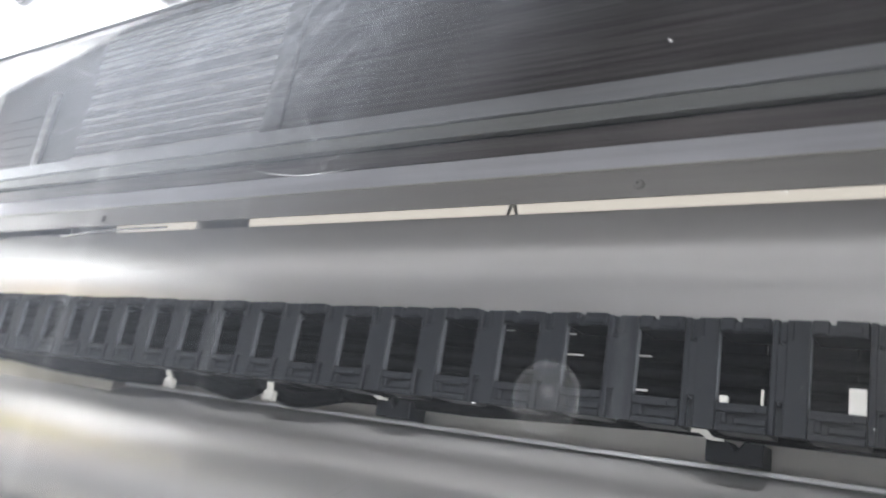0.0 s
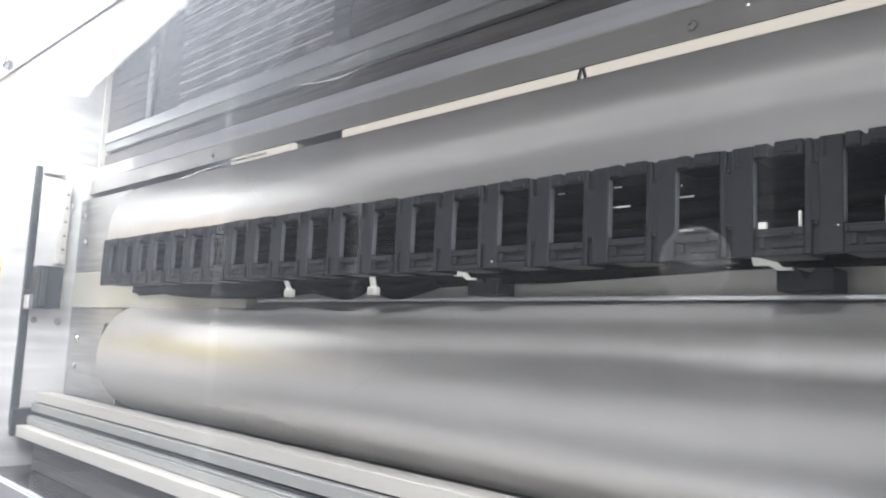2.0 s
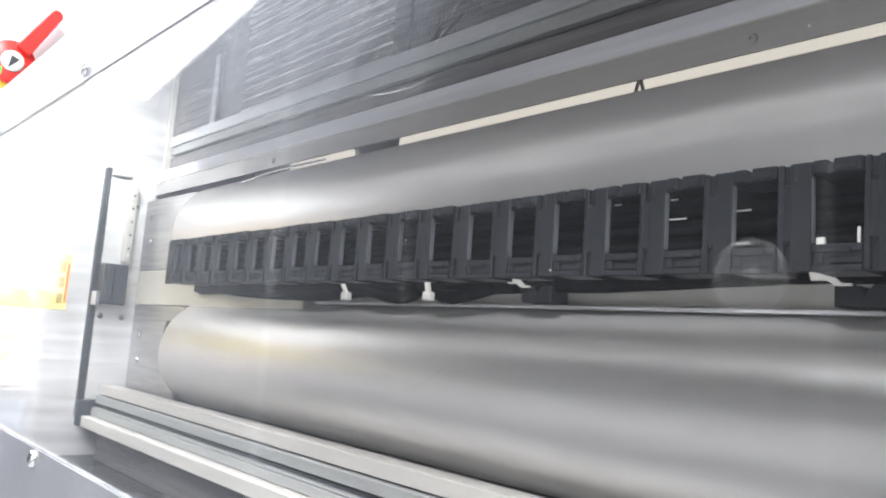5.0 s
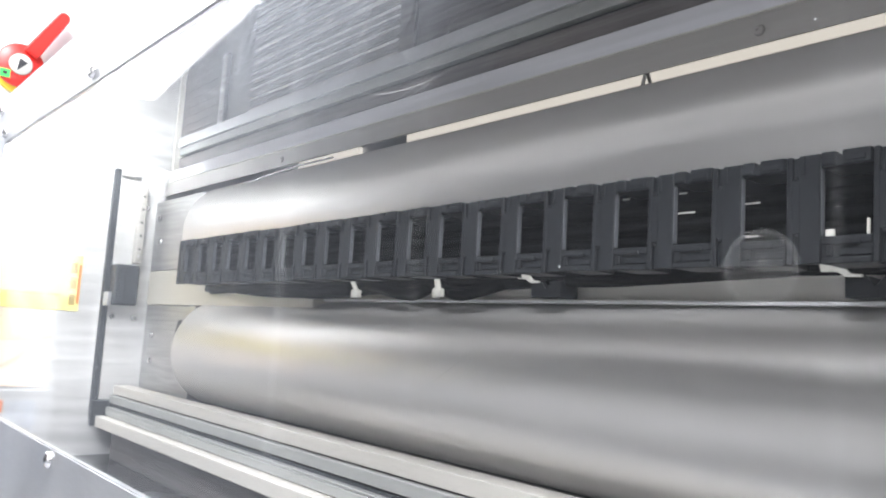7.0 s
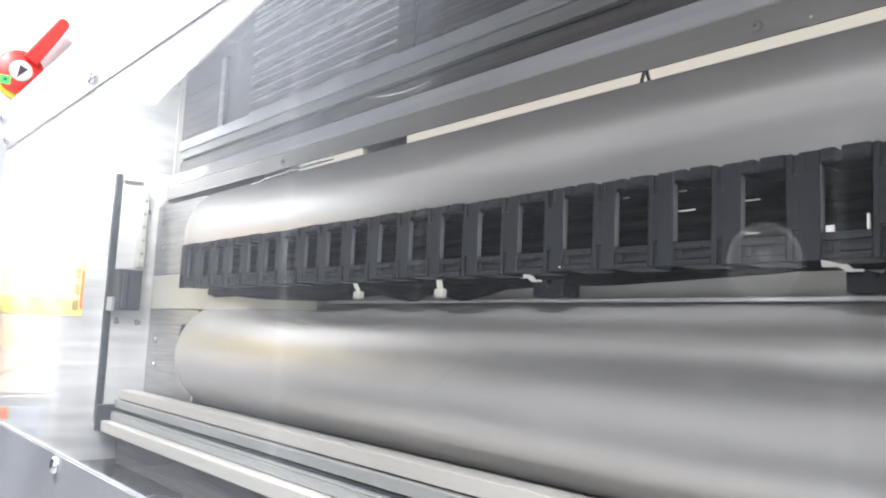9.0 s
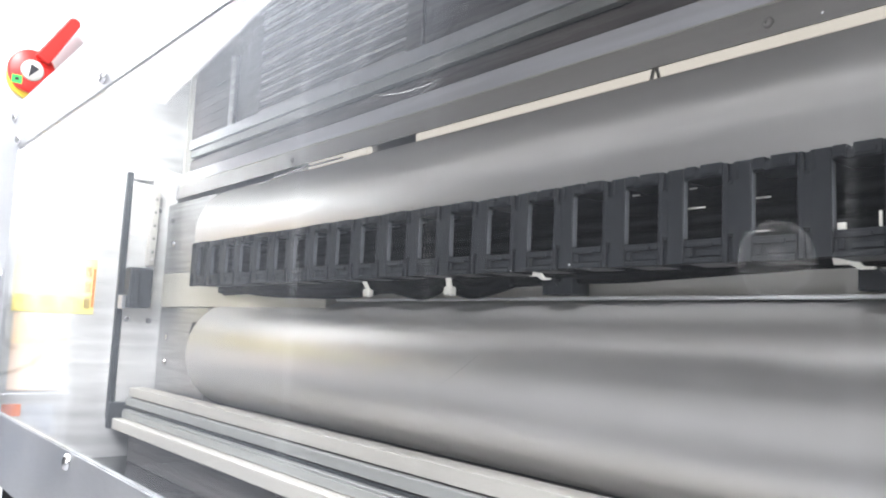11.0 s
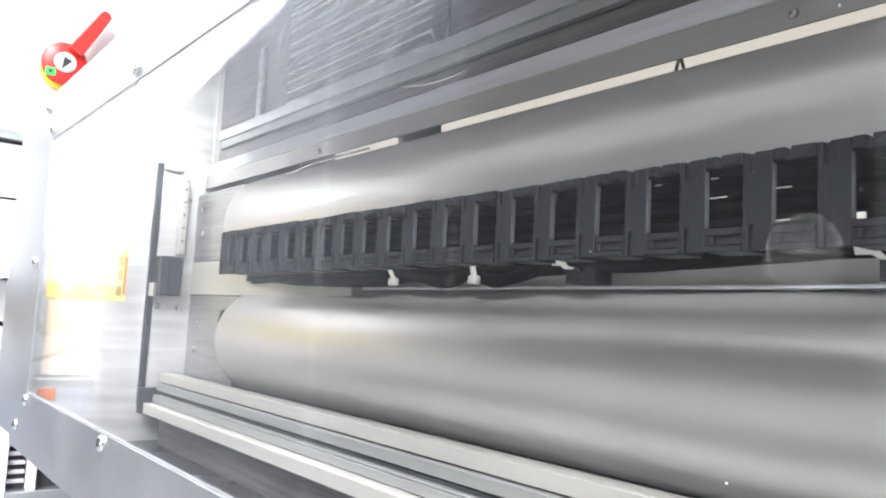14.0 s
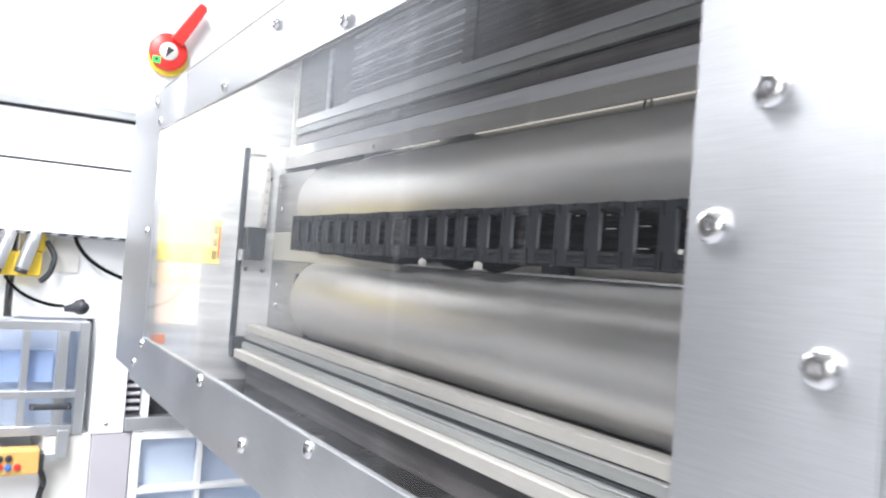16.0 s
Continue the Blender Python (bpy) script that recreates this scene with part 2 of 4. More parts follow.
        veil.inputs[3].default_value, veil.inputs[4].default_value = 0.022, 0.0
        ln.new(sep.outputs[0], veil.inputs[0])
        vr = nd.new("ShaderNodeMapRange")
        vr.inputs[1].default_value, vr.inputs[2].default_value = 0.35, 0.75
        vr.inputs[3].default_value, vr.inputs[4].default_value = 0.35, 1.5
        ln.new(both.outputs[0], vr.inputs[0])
        vm = nd.new("ShaderNodeMath")
        vm.operation = "MULTIPLY_ADD"
        ln.new(veil.outputs[0], vm.inputs[0])
        ln.new(vr.outputs[0], vm.inputs[1])
        ln.new(hz.outputs[0], vm.inputs[2])
        hz = vm
        pa = nd.new("ShaderNodeMath")
        pa.operation = "MULTIPLY_ADD"
        pa.inputs[1].default_value = scratch
        ln.new(pm.outputs[0], pa.inputs[0])
        ln.new(hz.outputs[0], pa.inputs[2])
        hz = pa
    m2 = nd.new("ShaderNodeMixShader")
    ln.new(hz.outputs[0], m2.inputs[0])
    ln.new(m1.outputs[0], m2.inputs[1])
    ln.new(dust.outputs[0], m2.inputs[2])
    ln.new(m2.outputs[0], out.inputs[0])
    return m


PANE = pane_mat("scratched clear pane", 0.0025, 0.15)
PANE_BLUE = pane_mat("bluish clear pane", 0.004, 0.0, (0.90, 0.94, 1.0))


def mark_mat(name, alpha):
    m, nd, ln, b = node_mat(name)
    nd.remove(b)
    out = nd["Material Output"]
    clear = nd.new("ShaderNodeBsdfTransparent")
    dust = nd.new("ShaderNodeBsdfDiffuse")
    dust.inputs[0].default_value = (0.8, 0.8, 0.8, 1)
    mx = nd.new("ShaderNodeMixShader")
    mx.inputs[0].default_value = alpha
    ln.new(clear.outputs[0], mx.inputs[1])
    ln.new(dust.outputs[0], mx.inputs[2])
    ln.new(mx.outputs[0], out.inputs[0])
    return m


# ---------------------------------------------------------------- mesh helpers
def thing(name, label, category, group="", kind="", at=(0, 0, 0)):
    ob = new(name)
    ob.empty_display_size = 0.02
    ob.location = at
    return tagged(ob, label, category, group, kind)


def mesh_of(name, bm, mat, smooth=False):
    me = bpy.data.meshes.new(name)
    bm.to_mesh(me)
    bm.free()
    if smooth:
        for p in me.polygons:
            p.use_smooth = True
    me.materials.append(mat)
    return me


def part(name, bm, mat, parent=None, label="", smooth=False):
    """Links a bmesh as one mesh object under a thing or a part; its points are given in the parent's space."""
    ob = new(name, mesh_of(name, bm, mat, smooth))
    ob.parent = parent
    return tagged(ob, label)


def structure(name, bm, mat, label, category):
    ob = new(name, mesh_of(name, bm, mat))
    return tagged(ob, label, category, "", "structure")


def box(bm, x0, x1, y0, y1, z0, z1, bevel=0.0, segments=1):
    """Adds a box with bevelled edges to bm."""
    r = bmesh.ops.create_cube(bm, size=1.0)
    vs = r["verts"]
    bmesh.ops.transform(bm, matrix=Matrix.Translation(((x0 + x1) / 2, (y0 + y1) / 2, (z0 + z1) / 2)) @ Matrix.Diagonal((x1 - x0, y1 - y0, z1 - z0, 1)), verts=vs)
    if bevel:
        es = list({e for v in vs for e in v.link_edges})
        bmesh.ops.bevel(bm, geom=es, offset=bevel, segments=segments, affect="EDGES", profile=0.5)
    return bm


def boxed(*a, **k):
    return box(bmesh.new(), *a, **k)


def turned(profile, m=None, n=40):
    """A turned solid: (radius, height) pairs swept about z, then placed by m."""
    bm = bmesh.new()
    rings = []
    for r, h in profile:
        rings.append([bm.verts.new((r * math.cos(2 * math.pi * i / n), r * math.sin(2 * math.pi * i / n), h)) for i in range(n)])
    for a, b in zip(rings, rings[1:]):
        for i in range(n):
            bm.faces.new((a[i], a[(i + 1) % n], b[(i + 1) % n], b[i]))
    bm.faces.new(list(reversed(rings[0])))
    bm.faces.new(rings[-1])
    bmesh.ops.recalc_face_normals(bm, faces=bm.faces)
    if m is not None:
        bmesh.ops.transform(bm, matrix=m, verts=bm.verts)
    return bm


def tube(points, r, n=8, steps=8):
    """A round cable through points, smoothed."""
    pts = [Vector(p) for p in points]
    fine = []
    for i in range(len(pts) - 1):
        p0, p1, p2, p3 = pts[max(i - 1, 0)], pts[i], pts[i + 1], pts[min(i + 2, len(pts) - 1)]
        for k in range(steps):
            u = k / steps
            fine.append(0.5 * ((2 * p1) + (p2 - p0) * u + (2 * p0 - 5 * p1 + 4 * p2 - p3) * u * u + (3 * p1 - p0 - 3 * p2 + p3) * u ** 3))
    fine.append(pts[-1])
    bm = bmesh.new()
    rings = []
    for i, p in enumerate(fine):
        d = (fine[min(i + 1, len(fine) - 1)] - fine[max(i - 1, 0)]).normalized()
        side = d.cross(Vector((0.31, 0.17, 0.93))).normalized()
        up = side.cross(d)
        rings.append([bm.verts.new(p + r * (math.cos(2 * math.pi * k / n) * side + math.sin(2 * math.pi * k / n) * up)) for k in range(n)])
    for a, b in zip(rings, rings[1:]):
        for k in range(n):
            bm.faces.new((a[k], a[(k + 1) % n], b[(k + 1) % n], b[k]))
    bm.faces.new(list(reversed(rings[0])))
    bm.faces.new(rings[-1])
    bmesh.ops.recalc_face_normals(bm, faces=bm.faces)
    return bm


def prism(outline, axis, lo, hi, bevel=0.0):
    """An outline of pairs drawn out along an axis: 'x' takes (y, z), 'y' takes (x, z)."""
    bm = bmesh.new()
    def at(p, q):
        return (q, p[0], p[1]) if axis == "x" else (p[0], q, p[1])
    a = [bm.verts.new(at(p, lo)) for p in outline]
    b = [bm.verts.new(at(p, hi)) for p in outline]
    bm.faces.new(a)
    bm.faces.new(list(reversed(b)))
    for i in range(len(a)):
        j = (i + 1) % len(a)
        bm.faces.new((a[j], a[i], b[i], b[j]))
    bmesh.ops.recalc_face_normals(bm, faces=bm.faces)
    if bevel:
        bmesh.ops.bevel(bm, geom=list(bm.edges), offset=bevel, segments=1, affect="EDGES")
    return bm


def along_x(x, y, z):
    """Pose that lays a turned solid's axis along +x."""
    return Matrix.Translation((x, y, z)) @ Matrix.Rotation(radians(90), 4, "Y")


def facing_front(x, y, z):
    """Pose that turns a turned solid's axis towards -y."""
    return Matrix.Translation((x, y, z)) @ Matrix.Rotation(radians(90), 4, "X")


# ---------------------------------------------------------------- the hall
FLOOR_Z, CEIL_Z = -1.15, 1.75
# Hall shell out of view, added to shape what pane and rollers reflect.
structure("floor", boxed(-6.0, 3.4, -4.6, 1.9, FLOOR_Z - 0.1, FLOOR_Z), FLOOR_GREY, "grey coated floor of the hall", "floor")
structure("ceiling", boxed(-6.0, 3.4, -4.6, 1.9, CEIL_Z, CEIL_Z + 0.1), CEILING_GREY, "unseen hall ceiling, grey set to dim its reflection", "ceiling")
structure("wall_west", boxed(-6.1, -6.0, -4.6, 1.9, FLOOR_Z, CEIL_Z), MID_WALL, "unseen hall wall, grey set for pane and roller reflections", "wall")
structure("wall_east", boxed(3.4, 3.5, -3.2, 1.9, FLOOR_Z, CEIL_Z), GREY_WALL, "unseen hall wall, grey set for pane and roller reflections", "wall")
structure("wall_south", boxed(0.5, 3.4, -3.3, -3.2, FLOOR_Z, CEIL_Z), SOUTH_WALL, "unseen hall wall, grey set for pane and roller reflections", "wall")
structure("wall_recess", boxed(0.5, 0.6, -4.6, -3.3005, FLOOR_Z, CEIL_Z), FAR_WALL, "unseen deeper bay wall, grey set for reflections", "wall")
structure("wall_south_far", boxed(-6.0, 0.6, -4.7, -4.6, FLOOR_Z, CEIL_Z), FAR_WALL, "unseen deeper bay wall, grey set for reflections", "wall")
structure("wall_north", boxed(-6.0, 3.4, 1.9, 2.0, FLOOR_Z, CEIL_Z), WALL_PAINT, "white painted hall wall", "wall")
for lx, ly, la, lb, watts, turn in LAMPS:
    lum = thing("ceiling_lamp", "flat white ceiling lamp with a bright diffuser", "lamp", "ceiling lamps", at=(lx, ly, 1.75))
    lum.rotation_euler = (0, 0, radians(turn))
    part("lamp_body", boxed(-la / 2 - 0.04, la / 2 + 0.04, -lb / 2 - 0.04, lb / 2 + 0.04, -0.05, 0.0, 0.006), WHITE_PAINT, lum)
    part("diffuser", boxed(-la / 2, la / 2, -lb / 2, lb / 2, -0.056, -0.0505, 0.002), LAMP_GLOW, lum, "glowing diffuser")
# Unseen bodies for two of the added fill lights.
edge_fill = thing("edge_fill_body", "slim white body of the added window-edge fill light", "lamp")
part("tube_body", boxed(0.39, 1.51, 0.0075, 0.0185, 0.3600, 0.3740, 0.002), WHITE_PAINT, edge_fill)
hood_fill_body = thing("hood_fill_body", "slim white body of the added fill light under the hood", "lamp")
part("tube_body", boxed(0.19, 1.51, 0.0340, 0.0480, 0.4425, 0.4500, 0.002), WHITE_PAINT, hood_fill_body)

# Added window, out of view: brightens rollers, bar and chain from the front.
window = thing("fill_window", "unseen framed window added as front fill light", "window", kind="structure")
part("window_frame", boxed(0.90, 0.96, -3.199, -3.13, -0.25, 1.15, 0.004), WHITE_PAINT, window)
part("window_frame", boxed(2.84, 2.90, -3.199, -3.13, -0.25, 1.15, 0.004), WHITE_PAINT, window)
part("window_frame", boxed(0.9605, 2.8395, -3.199, -3.13, 1.09, 1.15, 0.004), WHITE_PAINT, window)
part("window_sill", boxed(0.9605, 2.8395, -3.199, -3.10, -0.235, -0.175, 0.004), WHITE_PAINT, window)
part("pane", boxed(0.961, 2.839, -3.190, -3.180, -0.189, 1.089), FILL_GLOW, window, "glowing fill panel")
# Posts out of view, placed for the faint vertical reflections in the pane.
for wx, wy, ww in ((-1.92, -2.2, 0.03), (-0.25, -3.1, 0.04), (-2.4, -1.72, 0.035)):
    post = thing("door_post", "white painted steel post standing in the hall", "post", "posts in the hall", at=(wx, wy, FLOOR_Z))
    part("post", boxed(-ww / 2, ww / 2, -ww / 2, ww / 2, 0.01, CEIL_Z - FLOOR_Z, 0.003), WHITE_PAINT, post)
    part("foot_plate", boxed(-0.05, 0.05, -0.05, 0.05, 0.0, 0.0098, 0.002), WHITE_PAINT, post)

# Added glowing disc, out of view, that gives the pane its pale ring reflection.
ring_disc = thing("ring_source", "unseen glowing disc added for a ring reflection in the pane", "lamp", at=(-1.35, -4.599, 0.70))
BACKWARD = Matrix.Rotation(radians(-90), 4, "X")
part("lamp_body", turned([(0.256, 0.0), (0.256, 0.020), (0.250, 0.024)], BACKWARD, 64), WHITE_PAINT, ring_disc, "", True)
part("diffuser", turned([(0.224, 0.0245), (0.224, 0.030), (0.20, 0.034)], BACKWARD, 64), DISC_GLOW, ring_disc, "dim disc glow")
rim = turned([(0.226, 0.0245), (0.229, 0.038), (0.244, 0.040), (0.249, 0.0245)], BACKWARD, 64)
bmesh.ops.delete(rim, geom=[f for f in rim.faces if len(f.verts) > 4], context="FACES_ONLY")
part("rim", rim, RIM_GLOW, ring_disc, "bright ring edge", True)
part("knob", turned([(0.045, 0.0345), (0.045, 0.05), (0.03, 0.056)], Matrix.Translation((0.02, 0, 0.03)) @ BACKWARD, 24), RIM_GLOW, ring_disc)

# ---------------------------------------------------------------- machine housing
GX0, GX1, GZ0, GZ1 = 0.0, 1.10, 0.010, 0.347
housing = thing("machine_housing", "brushed stainless machine housing with a long viewing window", "machine")


def front_plate():
    """Plate with chamfered corners and a window cut through it."""
    px0, px1, pz0, pz1, c = -0.10, 1.187, -0.070, 0.417, 0.022
    outer = [(px0 + c * 0.4, pz0), (px1 - c, pz0), (px1, pz0 + c), (px1, pz1 - c), (px1 - c, pz1), (px0 + c, pz1), (px0, pz1 - c), (px0, pz0 + c)]
    inner = [(GX0, GZ0), (GX1, GZ0), (GX1, GZ1), (GX0, GZ1)]
    bm = bmesh.new()
    rows = []
    for y in (0.0, 0.006):
        rows.append(([bm.verts.new((x, y, z)) for x, z in outer], [bm.verts.new((x, y, z)) for x, z in inner]))
    for o, i in rows:
        bl, br, tr, tl = i
        for f in ((o[0], o[1], br, bl), (o[1], o[2], br), (o[2], o[3], tr, br), (o[3], o[4], tr), (o[4], o[5], tl, tr), (o[5], o[6], tl), (o[6], o[7], bl, tl), (o[7], o[0], bl)):
            bm.faces.new(f)
    for k, n in ((0, 8), (1, 4)):
        a, b = rows[0][k], rows[1][k]
        for i in range(n):
            bm.faces.new((a[i], a[(i + 1) % n], b[(i + 1) % n], b[i]))
    bmesh.ops.recalc_face_normals(bm, faces=bm.faces)
    edge = [e for e in bm.edges if len(e.link_faces) == 2 and e.calc_face_angle(0) > 1.0]
    bmesh.ops.bevel(bm, geom=edge, offset=0.0012, segments=2, affect="EDGES")
    return bm


plate = part("front_plate", front_plate(), STEEL_PLATE, housing, "brushed steel front plate held by screws")
part("door_flange", boxed(-0.262, -0.103, 0.003, 0.030, -0.062, 0.408, 0.004, 2), STEEL_PLATE, housing, "rounded steel edge strip")
END_SHAPE = [(0.0065, -0.069), (0.0065, 0.417), (0.284, 0.6995), (0.50, 0.6995), (0.50, -0.069)]
part("end_wall", prism(END_SHAPE, "x", -0.042, -0.030), STEEL_END, housing, "bright streaky steel end wall")
part("end_wall", prism(END_SHAPE, "x", 1.60, 1.612), STEEL_END, housing)
part("tray", boxed(-0.030, 1.60, 0.0065, 0.50, -0.069, -0.064), TRAY_STEEL, housing, "dark glossy tray floor")
part("back_wall", boxed(-0.042, 1.612, 0.5005, 0.51, -0.069, 0.6995), BEAM_STEEL, housing)
part("front_wall", boxed(1.1885, 1.612, 0.0, 0.006, -0.07, 0.417), STEEL_PLATE, housing)
# Hood colour is kept dark so its underside reflects little into the upper roller.
part("sloping_hood", prism([(0.0065, 0.4175), (0.0065, 0.425), (0.28, 0.706), (0.51, 0.706), (0.51, 0.70), (0.284, 0.70)], "x", -0.042, 1.612), PANEL_STEEL, housing, "sloping hood, darkened to cut its bounce light")
part("window_trim", boxed(0.0005, 0.006, 0.0065, 0.012, 0.225, 0.340, 0.001), STEEL_PLATE, housing)


def screw_mesh(r):
    """Button-head screw with a hexagon socket, axis towards -y, its foot at the origin."""
    bm = turned([(r * 1.0, 0.0), (r * 1.0, r * 0.16), (r * 0.93, r * 0.34), (r * 0.78, r * 0.50), (r * 0.60, r * 0.58), (r * 0.46, r * 0.60)], None, 24)
    top = max(bm.faces, key=lambda f: f.calc_center_median().z)
    bmesh.ops.delete(bm, geom=[top], context="FACES_ONLY")
    rim = [v for v in bm.verts if abs(v.co.z - r * 0.60) < 1e-6]
    rim.sort(key=lambda v: math.atan2(v.co.y, v.co.x))
    hexa, deep = [], []
    for k in range(24):
        a = 2 * math.pi * k / 24
        b = (a % (math.pi / 3)) - math.pi / 6
        rr = r * 0.36 * math.cos(math.pi / 6) / math.cos(b)
        hexa.append(bm.verts.new((rr * math.cos(a), rr * math.sin(a), r * 0.60)))
        deep.append(bm.verts.new((rr * math.cos(a), rr * math.sin(a), r * 0.12)))
    rim0 = sorted(rim, key=lambda v: math.atan2(v.co.y, v.co.x) % (2 * math.pi - 1e-6))
    for k in range(24):
        j = (k + 1) % 24
        bm.faces.new((rim0[k], rim0[j], hexa[j], hexa[k]))
        bm.faces.new((hexa[k], hexa[j], deep[j], deep[k]))
    bm.faces.new(deep)
    bmesh.ops.recalc_face_normals(bm, faces=bm.faces)
    bmesh.ops.transform(bm, matrix=Matrix.Rotation(radians(90), 4, "X"), verts=bm.verts)
    return mesh_of("screw", bm, CHROME)


SCREW = screw_mesh(0.0078)
SCREWS = [(0.0, 0.36), (0.37, 0.36), (0.724, 0.36), (-0.04, 0.397), (0.547, 0.398), (0.90, 0.398),
          (0.0, 0.0), (0.37, 0.0), (0.72, 0.0), (-0.05, -0.038), (0.547, -0.037), (0.90, -0.037),
          (-0.030, 0.181), (1.138, 0.236), (1.115, 0.184), (1.165, 0.134)]
for sx, sz in SCREWS:
    ob = new("screw", SCREW)
    ob.parent = plate
    ob.matrix_basis = Matrix.Translation((sx, -0.0002, sz)) @ Matrix.Rotation(random.uniform(0, 6), 4, "Y")

pane = part("window_pane", boxed(GX0 + 0.0005, GX1 - 0.0005, 0.0012, 0.0055, GZ0 + 0.0005, GZ1 - 0.0005), PANE, housing, "scratched clear window pane")
pane.visible_shadow = False


def scratches(count, seed):
    """Hair-fine scratches and dust specks lying on the pane."""
    rnd = random.Random(seed)
    bm = bmesh.new()
    y = 0.0007
    for k in range(count):
        x, z = rnd.uniform(0.55, 0.88), rnd.uniform(0.23, 0.344)
        if k % 2:
            x, z = rnd.gauss(0.72, 0.07), 0.344 - 0.10 * rnd.random() ** 1.5
        if k % 30 == 0:
            x, z = rnd.uniform(0.10, 1.08), rnd.uniform(0.02, 0.34)
        a = radians(rnd.choice((22, 35, 50, -40, 70, 8)) + rnd.uniform(-10, 10))
        length, bend, w = 0.006 + 0.06 * rnd.random() ** 2, rnd.uniform(-2.0, 2.0), 0.00004 + 0.00009 * rnd.random() ** 2
        n, prev = 8, None
        for i in range(n + 1):
            c = Vector((x, y, z))
            nrm = Vector((-math.sin(a), 0, math.cos(a))) * w * (1 - abs(2 * i / n - 1) * 0.7)
            pair = (bm.verts.new(c + nrm), bm.verts.new(c - nrm))
            if prev:
                bm.faces.new((prev[0], prev[1], pair[1], pair[0]))
            prev = pair
            x += math.cos(a) * length / n
            z += math.sin(a) * length / n
            a += bend / n * 0.4
            if not (0.004 < x < 1.096 and 0.014 < z < 0.343):
                break
    for k in range(260):
        x, z, r = rnd.uniform(0.15, 1.09), rnd.uniform(0.02, 0.34), 0.00008 + 0.0004 * rnd.random() ** 4
        vs = [bm.verts.new((x + r * rnd.uniform(0.6, 1.2) * math.cos(q), y, z + r * rnd.uniform(0.6, 1.2) * math.sin(q))) for q in (0, 1.05, 2.1, 3.15, 4.2, 5.25)]
        bm.faces.new(vs)
    return bm


def dust_specks(seed):
    """Brighter crumbs and a few long curved scratches on the pane."""
    rnd = random.Random(seed)
    bm = bmesh.new()
    for k in range(90):
        x, z = rnd.uniform(0.45, 1.09), rnd.uniform(0.02, 0.34)
        r = 0.00018 + 0.0005 * rnd.random() ** 3
        squash = rnd.uniform(0.5, 1.0)
        bm.faces.new([bm.verts.new((x + r * rnd.uniform(0.6, 1.2) * math.cos(q), 0.0005, z + squash * r * rnd.uniform(0.6, 1.2) * math.sin(q))) for q in (0, 1.05, 2.1, 3.15, 4.2, 5.25)])
    for k in range(14):
        x, z, a = rnd.uniform(0.62, 0.84), rnd.uniform(0.24, 0.335), rnd.uniform(-0.5, 1.2)
        bend, w, prev = rnd.uniform(-0.09, 0.09), rnd.uniform(0.00006, 0.00013), None
        for i in range(16):
            nrm = Vector((-math.sin(a), 0, math.cos(a))) * w * math.sin(math.pi * (i + 0.4) / 16)
            pair = (bm.verts.new(Vector((x, 0.0005, z)) + nrm), bm.verts.new(Vector((x, 0.0005, z)) - nrm))
            if prev:
                bm.faces.new((prev[0], prev[1], pair[1], pair[0]))
            prev = pair
            x, z, a = x + 0.004 * math.cos(a), z + 0.004 * math.sin(a), a + bend
            if not (0.004 < x < 1.096 and 0.014 < z < 0.343):
                break
    return bm


speck = part("dust_speck", dust_specks(21), mark_mat("pale dust crumb", 0.6), pane, "white dust crumbs and long scratches")
speck.visible_shadow = False
tagged(speck, kind="stuff")
MARK_SCRATCH = mark_mat("pale scratch", 0.22)
scr = part("scratch", scratches(760, 5), MARK_SCRATCH, pane, "fine pale scratches and specks")
scr.visible_shadow = False
tagged(scr, kind="stuff")

# stickers on the end wall
label = part("warning_label", boxed(-0.0298, -0.0290, 0.016, 0.120, 0.135, 0.213, 0.0003), LABEL_YELLOW, housing, "yellow warning sticker")
for k in range(3):
    part("print_bar", boxed(-0.0288, -0.0284, 0.106, 0.114, 0.143 + 0.022 * k, 0.158 + 0.022 * k), FADED, label)
part("print_bar", boxed(-0.0288, -0.0284, 0.1155, 0.119, 0.145, 0.200), ORANGE, label)
part("peach_label", boxed(-0.0298, -0.0292, 0.020, 0.090, 0.030, 0.133, 0.0002), PEACH, housing, "pale peach paper sticker")
part("peach_label", boxed(-0.0298, -0.0292, 0.028, 0.100, 0.217, 0.275, 0.0002), PEACH, housing, "pale peach paper sticker")
part("orange_label", boxed(-0.0298, -0.0288, 0.017, 0.040, -0.004, 0.012, 0.0003), ORANGE, housing, "small orange sticker")

# ---------------------------------------------------------------- bearing plate at the rollers' end
bearing = thing("bearing_plate", "steel bearing plate edged with a black seal, bolted", "bearing plate")
part("plate", boxed(-0.0295, 0.0, 0.150, 0.46, -0.016, 0.352, 0.0015), STEEL_END, bearing)
part("seal", boxed(-0.005, 0.003, 0.141, 0.1495, -0.008, 0.3400, 0.001), BLACK_SEAL, bearing, "black rubber edge seal")
part("seal_foot", boxed(0.0025, 0.012, 0.140, 0.190, -0.0195, 0.016, 0.0015), BLACK_SEAL, bearing)
part("seal_head", boxed(0.0025, 0.0085, 0.150, 0.176, 0.330, 0.340, 0.0015), STEEL_END, bearing)
part("connector_block", boxed(0.0025, 0.030, 0.148, 0.180, 0.147, 0.203, 0.002), BLACK_SEAL, bearing, "black plastic connector block")
part("connector_foot", boxed(0.0036, 0.0220, 0.1420, 0.1478, 0.1450, 0.1640, 0.0008), ALU, bearing, "pale metal foot")
part("connector_rib", boxed(0.0305, 0.034, 0.152, 0.160, 0.150, 0.199, 0.001), BLACK_SEAL, bearing)
